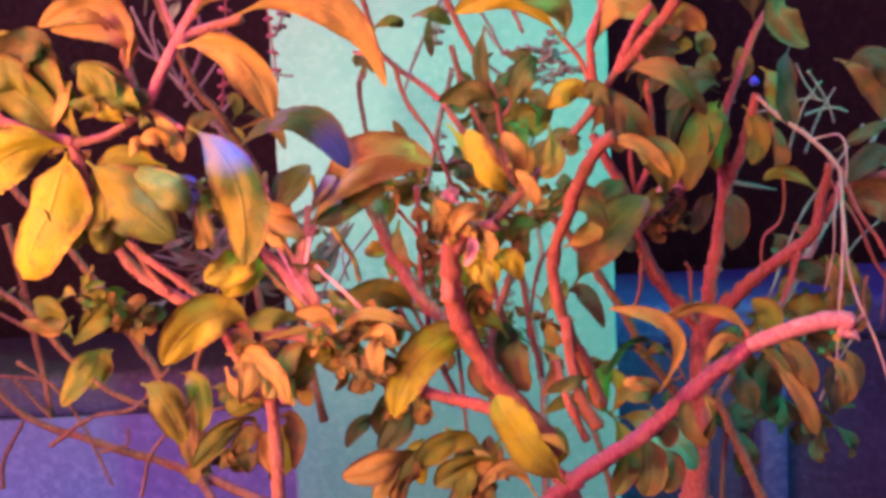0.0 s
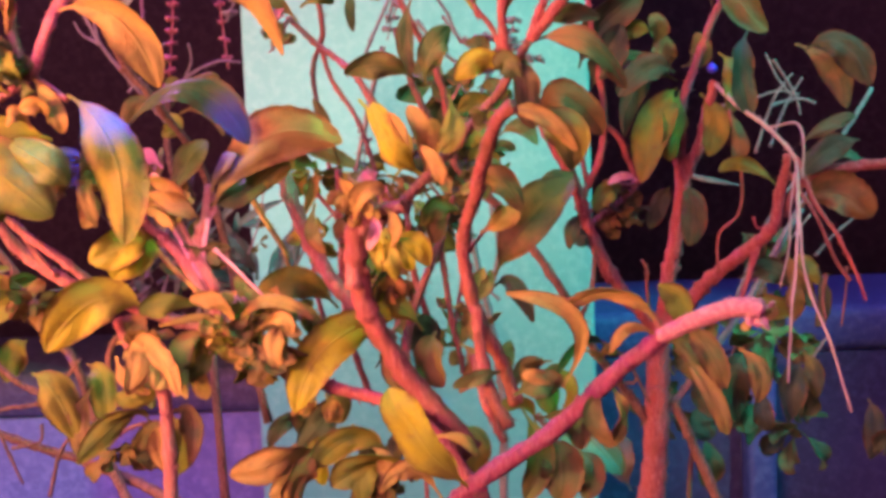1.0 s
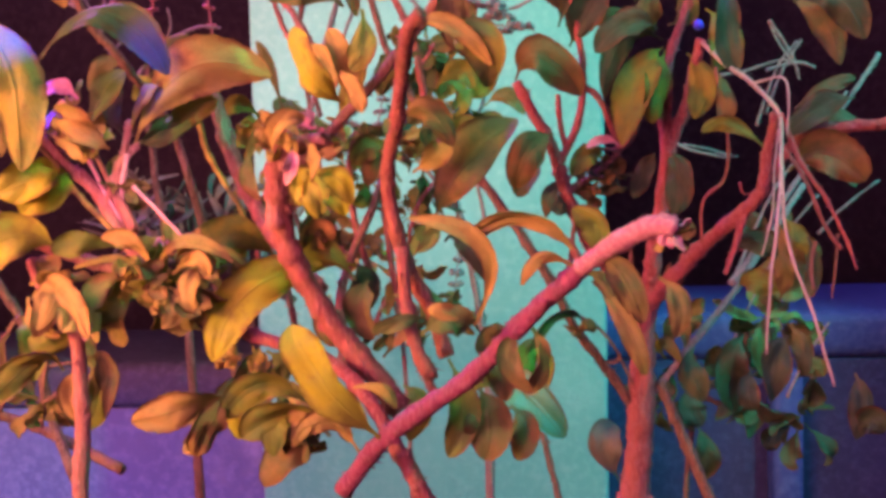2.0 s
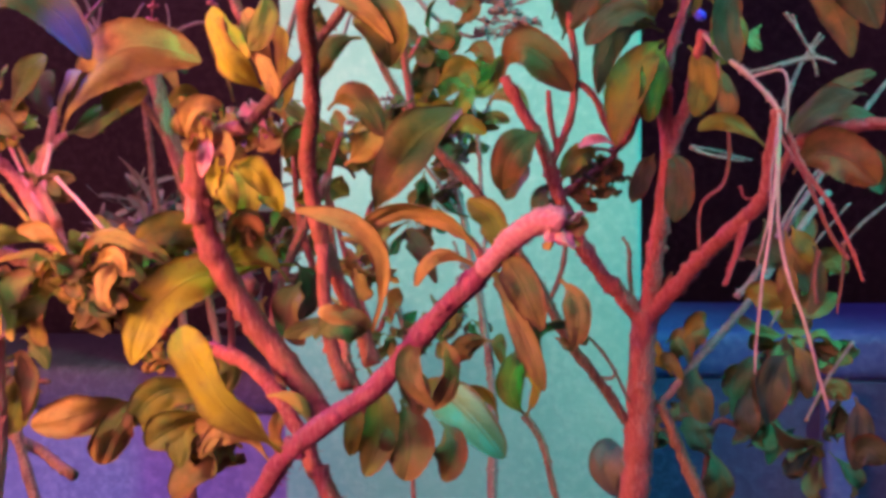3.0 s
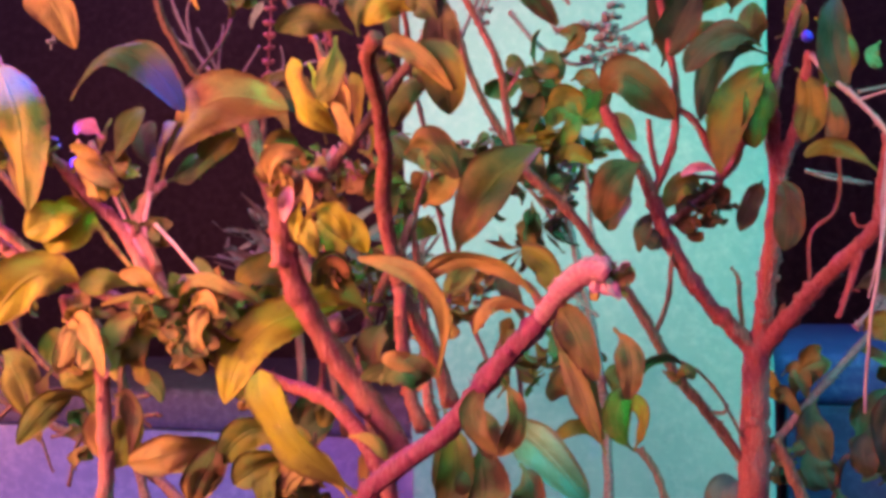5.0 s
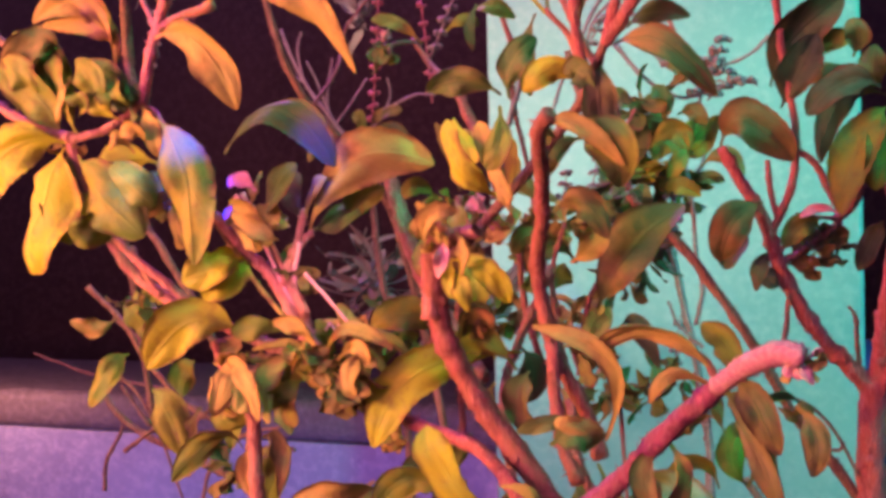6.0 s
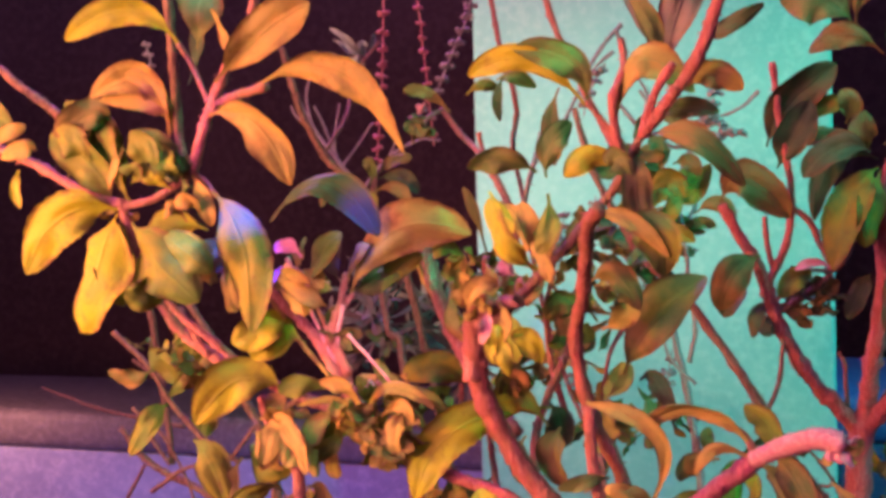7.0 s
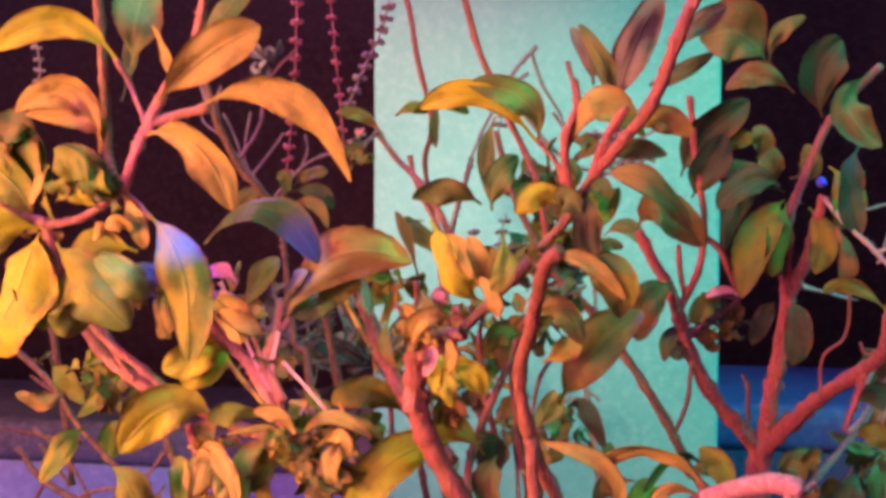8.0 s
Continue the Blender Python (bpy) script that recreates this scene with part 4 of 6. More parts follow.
stem(shrub, BARK, 1.66, 1.38, (0.0340, 0.5000, 0.9441), (0.0311, 0.5000, 0.9651), (0.0265, 0.5000, 0.9863), (0.0036, 0.5000, 1.0356), (-0.0086, 0.5000, 1.0756), (-0.0155, 0.5000, 1.0996))
stem(shrub, BARK, 0.92, 0.55, (0.0304, 0.5000, 0.9675), (0.0343, 0.5000, 0.9731), (0.0378, 0.5000, 0.9792))
stem(shrub, WOOD, 1.10, 0.92, (0.0910, 0.5000, 0.8663), (0.0963, 0.5000, 0.8789), (0.0987, 0.5000, 0.8947), (0.0997, 0.5000, 0.9060))
stem(shrub, WOOD, 0.74, 0.64, (0.0984, 0.5050, 0.8556), (0.1075, 0.5050, 0.8512), (0.1153, 0.5050, 0.8422), (0.1251, 0.5100, 0.8233))
stem(shrub, WOOD, 0.83, 0.64, (0.1127, 0.5100, 0.8333), (0.1173, 0.5100, 0.8334), (0.1190, 0.5080, 0.8372))
stem(shrub, WOOD, 1.10, 0.55, (0.1254, 0.5110, 0.8691), (0.1250, 0.5100, 0.8806), (0.1244, 0.5080, 0.8887), (0.1216, 0.5070, 0.8933))
stem(shrub, WOOD, 1.01, 0.46, (0.1354, 0.5110, 0.8658), (0.1399, 0.5080, 0.8740), (0.1421, 0.5060, 0.8787))
stem(shrub, GREY, 1.84, 1.47, (0.1352, 0.5150, 0.8180), (0.1545, 0.5200, 0.8408), (0.1754, 0.5300, 0.8632), (0.1951, 0.5450, 0.8883), (0.2157, 0.5600, 0.9122))
stem(shrub, WOOD, 2.39, 2.58, (0.1374, 0.5150, 0.8227), (0.1441, 0.5150, 0.8068), (0.1518, 0.5150, 0.7887), (0.1670, 0.5150, 0.7505))
stem(shrub, STRAW, 1.06, 0.82, (0.1527, 0.4870, 0.9742), (0.1585, 0.4700, 0.9629), (0.1655, 0.4500, 0.9519), (0.1733, 0.4400, 0.9392))
stem(shrub, BARK, 1.10, 0.46, (0.1733, 0.4400, 0.9392), (0.1811, 0.4400, 0.9207), (0.1897, 0.4400, 0.9078), (0.1982, 0.4400, 0.8905), (0.2020, 0.4400, 0.8796))
stem(shrub, STRAW, 0.75, 0.44, (0.1733, 0.4400, 0.9392), (0.1715, 0.4320, 0.9178), (0.1682, 0.4250, 0.8964), (0.1647, 0.4200, 0.8739), (0.1626, 0.4180, 0.8510), sides=6)
stem(shrub, STRAW, 0.69, 0.50, (0.1739, 0.4400, 0.9365), (0.1716, 0.4300, 0.9124), (0.1724, 0.4250, 0.8911), (0.1776, 0.4150, 0.8677), (0.1842, 0.4100, 0.8405), sides=6)
stem(shrub, STRAW, 0.50, 0.44, (0.1655, 0.4500, 0.9519), (0.1748, 0.4450, 0.9536), (0.1763, 0.4400, 0.9474), (0.1754, 0.4380, 0.9308), sides=6)
stem(shrub, BARK, 0.83, 0.64, (0.1571, 0.4800, 0.9635), (0.1611, 0.4750, 0.9340), (0.1596, 0.4750, 0.9156), (0.1510, 0.4750, 0.9065), (0.1502, 0.4750, 0.8890), sides=6)
stem(shrub, BARK, 1.29, 1.01, (0.1704, 0.4750, 0.9053), (0.1644, 0.4750, 0.8890), (0.1594, 0.4750, 0.8756))
stem(shrub, WOOD, 0.83, 0.64, (0.1895, 0.4500, 0.8900), (0.1877, 0.4500, 0.8787), (0.1886, 0.4500, 0.8712))
leaf(shrub, BROWN, (0.0738, 0.4880, 0.9600), (0.0842, 0.4800, 0.9689), (0.1016, 0.4870, 0.9527), 17.7, -5, fold=0.1)
leaf(shrub, GREEN, (0.0741, 0.4890, 0.9608), (0.0814, 0.4850, 0.9720), (0.0934, 0.4850, 0.9692), 11.6, 20)
leaf(shrub, DARK, (0.0973, 0.4900, 0.9742), (0.1033, 0.4850, 0.9860), (0.1109, 0.4850, 1.0017), 14.5, 0)
leaf(shrub, BROWN, (0.1043, 0.5000, 0.9823), (0.1156, 0.4950, 0.9874), (0.1286, 0.4950, 0.9845), 8.9, 10)
leaf(shrub, DARK, (0.1381, 0.4970, 0.9767), (0.1201, 0.4900, 0.9764), (0.1119, 0.4880, 0.9515), 11.2, 10)
leaf(shrub, OLIVE, (0.1381, 0.4970, 0.9735), (0.1265, 0.4850, 0.9592), (0.1189, 0.4850, 0.9306), 15.8, -10)
leaf(shrub, OLIVE, (0.1392, 0.4970, 0.9723), (0.1338, 0.4850, 0.9568), (0.1316, 0.4850, 0.9398), 13.5, 10)
leaf(shrub, DARK, (0.1394, 0.5000, 0.9288), (0.1442, 0.4950, 0.9186), (0.1420, 0.4950, 0.9001), 12.0, 0)
leaf(shrub, DARK, (0.1347, 0.5000, 0.9278), (0.1313, 0.5050, 0.9214), (0.1257, 0.5050, 0.9080), 9.0, 0)
leaf(shrub, OLIVE, (0.1742, 0.4650, 0.9270), (0.1600, 0.4650, 0.9372), (0.1488, 0.4650, 0.9344), 6.8, 10)
leaf(shrub, BROWN, (0.0898, 0.4900, 0.9367), (0.0795, 0.4800, 0.9301), (0.0727, 0.4850, 0.9134), 15.3, 0)
leaf(shrub, DARK, (0.0824, 0.5000, 0.9290), (0.0785, 0.4950, 0.9198), (0.0738, 0.4950, 0.9097), 11.8, 0)
leaf(shrub, DARK, (0.0921, 0.5000, 0.9170), (0.0881, 0.4950, 0.9106), (0.0862, 0.4950, 0.9006), 7.0, 0)
leaf(shrub, DARK, (0.0948, 0.5000, 0.9117), (0.0919, 0.4950, 0.9061), (0.0952, 0.4950, 0.9027), 7.8, 0)
leaf(shrub, OLIVE, (0.1118, 0.4970, 0.9255), (0.1046, 0.4900, 0.9268), (0.0978, 0.4920, 0.9182), 10.1, 10)
leaf(shrub, PINK, (0.1177, 0.4900, 0.9313), (0.1113, 0.4880, 0.9338), (0.1039, 0.4880, 0.9305), 4.2, 0)
cluster(shrub, BROWN, (0.1094, 0.5000, 0.9172), 0.0114, 9, 8, size=13)
cluster(shrub, DARK, (0.1171, 0.5000, 0.9182), 0.0096, 6, 9, size=12)
leaf(shrub, BROWN, (0.1571, 0.4800, 0.9614), (0.1607, 0.4750, 0.9483), (0.1577, 0.4750, 0.9366), 7.8, 0)
leaf(shrub, OLIVE, (0.1546, 0.4870, 0.9878), (0.1612, 0.4800, 0.9757), (0.1571, 0.4800, 0.9604), 13.7, 0)
leaf(shrub, OLIVE, (0.1475, 0.4920, 0.9700), (0.1523, 0.4850, 0.9582), (0.1492, 0.4850, 0.9414), 11.5, 10)
leaf(shrub, GREEN, (0.1350, 0.5000, 0.9807), (0.1318, 0.4950, 0.9865), (0.1329, 0.4950, 0.9973), 11.9, 0)
leaf(shrub, GREEN, (0.1403, 0.4970, 0.9832), (0.1476, 0.4920, 0.9871), (0.1455, 0.4900, 0.9975), 9.8, 0)
leaf(shrub, BROWN, (0.1835, 0.4700, 0.9885), (0.1949, 0.4600, 0.9779), (0.2020, 0.4600, 0.9594), 11.4, 0)
leaf(shrub, DARK, (0.1840, 0.4600, 0.9843), (0.1976, 0.4550, 0.9861), (0.2099, 0.4550, 0.9685), 14.5, 0)
leaf(shrub, BROWN, (0.1820, 0.4600, 0.9178), (0.1935, 0.4520, 0.9248), (0.2092, 0.4520, 0.9132), 16.8, 10)
leaf(shrub, DARK, (0.2074, 0.4600, 0.9459), (0.1940, 0.4550, 0.9429), (0.1805, 0.4550, 0.9316), 11.0, -20)
leaf(shrub, BROWN, (0.1826, 0.4800, 0.8969), (0.1857, 0.4750, 0.8849), (0.1933, 0.4750, 0.8728), 9.3, 0)
leaf(shrub, DARK, (0.1892, 0.4600, 0.8915), (0.1903, 0.4550, 0.8784), (0.1866, 0.4550, 0.8668), 6.0, 0)
leaf(shrub, GREEN, (0.0815, 0.5050, 0.8170), (0.0751, 0.4970, 0.8310), (0.0810, 0.5000, 0.8456), 12.5, -5)
leaf(shrub, OLIVE, (0.0808, 0.5050, 0.8170), (0.0854, 0.4970, 0.8313), (0.0817, 0.5000, 0.8422), 8.1, 30)
leaf(shrub, OLIVE, (0.0691, 0.5050, 0.8154), (0.0623, 0.4970, 0.8284), (0.0475, 0.5000, 0.8215), 7.4, 20)
leaf(shrub, DARK, (0.1041, 0.5050, 0.8511), (0.0915, 0.4950, 0.8578), (0.0778, 0.4950, 0.8406), 6.0, 20)
leaf(shrub, GREEN, (0.1406, 0.5200, 0.8475), (0.1465, 0.5150, 0.8506), (0.1498, 0.5150, 0.8392), 7.0, 0)
leaf(shrub, GREEN, (0.1500, 0.5200, 0.8384), (0.1516, 0.5150, 0.8484), (0.1576, 0.5150, 0.8531), 7.4, 0)
leaf(shrub, GREEN, (0.1398, 0.5200, 0.8358), (0.1409, 0.5150, 0.8413), (0.1475, 0.5150, 0.8322), 6.2, 0)
leaf(shrub, DARK, (0.1787, 0.4500, 0.8530), (0.1727, 0.4450, 0.8452), (0.1709, 0.4450, 0.8281), 12.5, 0)
leaf(shrub, GREEN, (0.1818, 0.4600, 0.8565), (0.1857, 0.4550, 0.8476), (0.1866, 0.4550, 0.8361), 8.2, 0)
leaf(shrub, DARK, (0.1945, 0.4200, 0.8433), (0.1951, 0.4150, 0.8341), (0.1935, 0.4150, 0.8204), 9.7, 0)
leaf(shrub, DARK, (0.1926, 0.4100, 0.8251), (0.1948, 0.4050, 0.8298), (0.1993, 0.4050, 0.8251), 9.5, 10)
leaf(shrub, DARK, (0.1664, 0.5000, 0.8835), (0.1783, 0.4950, 0.8881), (0.1904, 0.4950, 0.8796), 11.7, 10)
leaf(shrub, OLIVE, (0.1705, 0.5000, 0.8683), (0.1762, 0.4950, 0.8709), (0.1884, 0.4950, 0.8668), 11.8, 10)
leaf(shrub, DARK, (0.1544, 0.5200, 0.8385), (0.1520, 0.5150, 0.8278), (0.1585, 0.5150, 0.8142), 12.5, 0)
leaf(shrub, DARK, (0.1594, 0.5300, 0.8157), (0.1546, 0.5250, 0.8095), (0.1590, 0.5250, 0.8003), 15.0, 0)
leaf(shrub, BROWN, (0.0988, 0.5000, 0.8471), (0.1037, 0.4950, 0.8524), (0.1063, 0.4950, 0.8491), 5.9, 0)
tagged(part("blue_bud", bud_mesh(0.0023), BLUE, shrub, "small bright blue bud"), "").location = Vector((0.1515, 0.486, 0.9805)) - shrub.location
stem(shrub, GREY, 1.5, 1.0, (0.1680, 0.5050, 0.8685), (0.1791, 0.5100, 0.8814), (0.1915, 0.5150, 0.9003), (0.2010, 0.5200, 0.9136), (0.2143, 0.5250, 0.9342), (0.2259, 0.5300, 0.9490), (0.2449, 0.5400, 0.9732))
stem(shrub, GREY, 0.9, 0.6, (0.1880, 0.5200, 0.9648), (0.1954, 0.5200, 0.9670), (0.2024, 0.5200, 0.9682), (0.2098, 0.5200, 0.9656))
stem(shrub, GREY, 0.8, 0.5, (0.1895, 0.5200, 0.9870), (0.1958, 0.5200, 0.9772), (0.2005, 0.5200, 0.9683), (0.2024, 0.5200, 0.9603))
stem(shrub, GREY, 0.8, 0.5, (0.1875, 0.5200, 0.9451), (0.1927, 0.5200, 0.9594), (0.1989, 0.5200, 0.9712), (0.2034, 0.5200, 0.9782))
stem(shrub, GREY, 0.9, 0.6, (0.1538, 0.5600, 0.9339), (0.1642, 0.5600, 0.9298), (0.1784, 0.5600, 0.9270))
stem(shrub, GREY, 0.8, 0.5, (0.2196, 0.5500, 0.8886), (0.2317, 0.5500, 0.9014), (0.2486, 0.5500, 0.9140))
stem(shrub, BARK, 2.0, 2.4, (0.1773, 0.4700, 0.9144), (0.1834, 0.4650, 0.9269), (0.1914, 0.4600, 0.9330), (0.2034, 0.4600, 0.9345), (0.2212, 0.4600, 0.9362))
stem(shrub, BARK, 0.8, 0.7, (0.1994, 0.4500, 0.8870), (0.1934, 0.4500, 0.8952), (0.1854, 0.4500, 0.9136), (0.1794, 0.4550, 0.9262), (0.1753, 0.4600, 0.9371))
leaf(shrub, GREEN, (0.2020, 0.5800, 0.8465), (0.1985, 0.5750, 0.8305), (0.2036, 0.5800, 0.8104), 12, 0)
leaf(shrub, DARK, (0.1884, 0.5700, 0.8365), (0.1811, 0.5650, 0.8235), (0.1833, 0.5700, 0.7967), 16, 0)
leaf(shrub, DARK, (0.1647, 0.5700, 0.7893), (0.1673, 0.5650, 0.7782), (0.1662, 0.5700, 0.7610), 14, 10)
leaf(shrub, GREEN, (0.1466, 0.5500, 0.8320), (0.1500, 0.5450, 0.8446), (0.1620, 0.5500, 0.8494), 11, 10)
leaf(shrub, OLIVE, (0.1454, 0.5500, 0.8280), (0.1385, 0.5450, 0.8392), (0.1349, 0.5500, 0.8439), 9, 10)
leaf(shrub, DARK, (0.2050, 0.5300, 0.9163), (0.2202, 0.5250, 0.9232), (0.2310, 0.5300, 0.9111), 17, 0)
leaf(shrub, SAGE, (0.1237, 0.5600, 0.7631), (0.1154, 0.5500, 0.7846), (0.1210, 0.5600, 0.7933), 16, 0)
wildbasil = thing("background_basil", 0.05, 0.60, 0.0, "leafy basil with grey flower heads against the pillar", "plant")
stem(wildbasil, GREY, 3.00, 1.10, (0.0455, 0.6200, 0.0456), (0.0532, 0.6100, 0.5520), (0.0566, 0.6000, 0.7687), (0.0557, 0.6000, 0.8205), (0.0502, 0.6000, 0.8607), (0.0419, 0.6000, 0.9009), (0.0364, 0.6000, 0.9355), (0.0425, 0.6000, 0.9640), (0.0573, 0.6000, 0.9976))
stem(wildbasil, GREY, 1.20, 0.80, (0.0419, 0.6000, 0.9009), (0.0274, 0.6000, 0.9213), (0.0127, 0.6000, 0.9390), (-0.0052, 0.6000, 0.9482))
stem(wildbasil, GREY, 1.20, 0.80, (0.0378, 0.6000, 0.9355), (0.0511, 0.6000, 0.9523), (0.0569, 0.6000, 0.9635), (0.0514, 0.6000, 0.9836))
stem(wildbasil, BARK, 1.40, 1.30, (-0.0512, 0.5500, 1.1155), (-0.0444, 0.5500, 1.0798), (-0.0388, 0.5500, 1.0472), (-0.0330, 0.5600, 1.0156), (-0.0447, 0.6000, 0.9966), (-0.0425, 0.6200, 0.9630), (-0.0381, 0.6200, 0.9291), (-0.0275, 0.6200, 0.8829), (-0.0121, 0.6200, 0.8401), (0.0093, 0.6200, 0.7856), (0.0146, 0.6200, 0.0993))
stem(wildbasil, GREY, 1.20, 0.80, (0.0156, 0.5800, 1.0211), (0.0324, 0.5800, 1.0008), (0.0492, 0.5800, 0.9917), (0.0658, 0.5800, 0.9964))
stem(wildbasil, GREY, 1.00, 0.70, (0.0298, 0.5800, 1.0230), (0.0410, 0.5800, 1.0086), (0.0548, 0.5800, 0.9997), (0.0686, 0.5800, 0.9989))
stem(wildbasil, GREY, 1.00, 0.70, (0.0905, 0.5800, 1.0193), (0.0823, 0.5800, 1.0117), (0.0687, 0.5800, 1.0071), (0.0549, 0.5800, 1.0106))
stem(wildbasil, WOOD, 2.00, 1.60, (0.0752, 0.5800, 0.8024), (0.0832, 0.5800, 0.7889), (0.0885, 0.5800, 0.7700), (0.0938, 0.5800, 0.7429))
spike(wildbasil, GREY, 0.7, (0.0410, 0.5800, 1.0086), (0.0577, 0.5800, 1.0104), (0.0768, 0.5800, 0.9985), seed=1, size=3.4, step=0.005)
spike(wildbasil, GREY, 0.7, (0.0520, 0.5800, 0.9916), (0.0632, 0.5800, 1.0047), (0.0688, 0.5800, 1.0206), seed=2, size=3.4, step=0.005)
spike(wildbasil, GREY, 0.7, (0.0603, 0.5800, 0.9898), (0.0741, 0.5800, 0.9987), (0.0849, 0.5800, 0.9954), seed=3, size=3.2, step=0.005)
spike(wildbasil, GREY, 0.7, (0.0352, 0.5900, 0.9181), (0.0411, 0.5900, 0.9320), (0.0441, 0.5900, 0.9460), seed=4, size=3.4, step=0.005)
spike(wildbasil, GREY, 0.7, (0.0267, 0.5900, 0.9267), (0.0440, 0.5900, 0.9348), (0.0583, 0.5900, 0.9373), seed=5, size=3.0, step=0.005)
spike(wildbasil, GREY, 0.6, (-0.0207, 0.6000, 0.9339), (-0.0174, 0.6000, 0.9485), (-0.0158, 0.6000, 0.9602), seed=6, size=2.6, step=0.006)
spike(wildbasil, GREY, 0.6, (-0.0022, 0.6000, 0.9452), (-0.0006, 0.6000, 0.9568), (0.0025, 0.6000, 0.9683), seed=7, size=2.6, step=0.006)
spike(wildbasil, GREY, 0.6, (0.0376, 0.6200, 0.8409), (0.0378, 0.6200, 0.8589), (0.0410, 0.6200, 0.8798), seed=8, size=3.0, step=0.006)
spike(wildbasil, GREY, 0.6, (-0.0116, 0.6200, 0.8829), (-0.0149, 0.6200, 0.8676), (-0.0183, 0.6200, 0.8522), seed=9, size=3.0, step=0.006)
leaf(wildbasil, GREEN, (0.0462, 0.5800, 0.9699), (0.0333, 0.5750, 0.9794), (0.0205, 0.5750, 0.9717), 9.1, 10)
leaf(wildbasil, OLIVE, (0.0517, 0.5800, 0.9629), (0.0415, 0.5750, 0.9681), (0.0345, 0.5750, 0.9602), 9.5, 0)
leaf(wildbasil, OLIVE, (0.0517, 0.5800, 0.9670), (0.0470, 0.5750, 0.9611), (0.0414, 0.5750, 0.9518), 8.6, 0)
leaf(wildbasil, BROWN, (0.0380, 0.5800, 0.9950), (0.0502, 0.5750, 1.0044), (0.0419, 0.5750, 1.0075), 9.7, 0)
leaf(wildbasil, GREEN, (0.0470, 0.5900, 0.9488), (0.0592, 0.5850, 0.9521), (0.0675, 0.5850, 0.9491), 6.3, 0)
leaf(wildbasil, DARK, (0.0298, 0.5900, 0.9492), (0.0252, 0.5850, 0.9532), (0.0179, 0.5850, 0.9492), 6.3, 0)
leaf(wildbasil, BROWN, (0.0267, 0.5900, 0.9352), (0.0350, 0.5850, 0.9403), (0.0392, 0.5850, 0.9318), 5.8, 0)
leaf(wildbasil, DARK, (0.0440, 0.5900, 0.9320), (0.0506, 0.5850, 0.9371), (0.0562, 0.5850, 0.9342), 6.3, 0)
leaf(wildbasil, OLIVE, (-0.0053, 0.6000, 0.9394), (-0.0100, 0.5950, 0.9421), (-0.0191, 0.5950, 0.9365), 7.6, 0)
leaf(wildbasil, TAN, (-0.0208, 0.6000, 0.9280), (-0.0252, 0.5950, 0.9366), (-0.0345, 0.5950, 0.9339), 7.6, 0)
leaf(wildbasil, GREEN, (-0.0451, 0.6000, 0.9641), (-0.0508, 0.5900, 0.9603), (-0.0175, 0.5900, 0.9420), 11.2, 20)
leaf(wildbasil, GREEN, (0.0643, 0.6000, 0.8208), (0.0608, 0.5950, 0.8329), (0.0623, 0.5950, 0.8414), 7.4, 0)
cluster(wildbasil, DARK, (0.0243, 0.6000, 0.9127), 0.0174, 14, 31, size=8)
cluster(wildbasil, BROWN, (0.0129, 0.6100, 0.9011), 0.0178, 12, 32, size=8)
cluster(wildbasil, OLIVE, (0.0453, 0.6000, 0.9496), 0.0173, 9, 33, size=9)
cluster(wildbasil, TAN, (-0.0120, 0.6100, 0.8773), 0.0210, 12, 34, size=9)
cluster(wildbasil, BROWN, (0.0425, 0.6100, 0.8480), 0.0177, 10, 35, size=9)
cluster(wildbasil, GREEN, (0.0265, 0.6000, 0.8373), 0.0175, 8, 36, size=14)
cluster(wildbasil, BROWN, (0.0000, 0.6100, 0.8415), 0.0240, 12, 37, size=12)
spikes = thing("flowering_basil", -0.10, 0.60, 0.0, "dry basil with pink flower spikes in the shade", "plant")
spike(spikes, FLOWER, 0.6, (-0.1216, 0.5800, 0.9867), (-0.1183, 0.5800, 1.0155), (-0.1159, 0.5800, 1.0474), (-0.1176, 0.5900, 1.1105), seed=11, size=2.5, step=0.006)
spike(spikes, FLOWER, 0.6, (-0.0923, 0.6000, 1.0007), (-0.0958, 0.6000, 1.0401), (-0.0992, 0.6000, 1.0730), (-0.1027, 0.6000, 1.1124), seed=12, size=2.1, step=0.008)
spike(spikes, GREY, 0.9, (-0.0923, 0.6000, 1.0270), (-0.0789, 0.6000, 1.0561), (-0.0689, 0.6000, 1.0787), (-0.0623, 0.6000, 1.1076), seed=13, size=3.1, step=0.006)
spike(spikes, GREY, 0.9, (-0.3521, 0.7000, 1.0500), (-0.3475, 0.7000, 1.0744), (-0.3518, 0.7000, 1.0988), seed=14, size=2.8, step=0.008)
stem(spikes, WOOD, 2.10, 1.50, (-0.0713, 0.5600, 0.8072), (-0.0909, 0.5400, 0.9314), (-0.1045, 0.5000, 0.9748), (-0.1151, 0.4900, 0.9908), (-0.1224, 0.4800, 1.0142), (-0.1308, 0.4800, 1.0409))
stem(spikes, WOOD, 1.10, 0.70, (-0.1269, 0.5200, 0.9927), (-0.1221, 0.5400, 1.0148), (-0.1262, 0.5600, 1.0385), (-0.1100, 0.5600, 1.0566))
stem(spikes, GREY, 1.20, 0.80, (-0.1134, 0.5500, 0.9672), (-0.1313, 0.5500, 0.9895), (-0.1479, 0.5500, 1.0121), (-0.1604, 0.5500, 1.0395))
stem(spikes, GREY, 0.90, 0.60, (-0.1479, 0.5500, 1.0121), (-0.1503, 0.5500, 1.0278), (-0.1480, 0.5500, 1.0370))
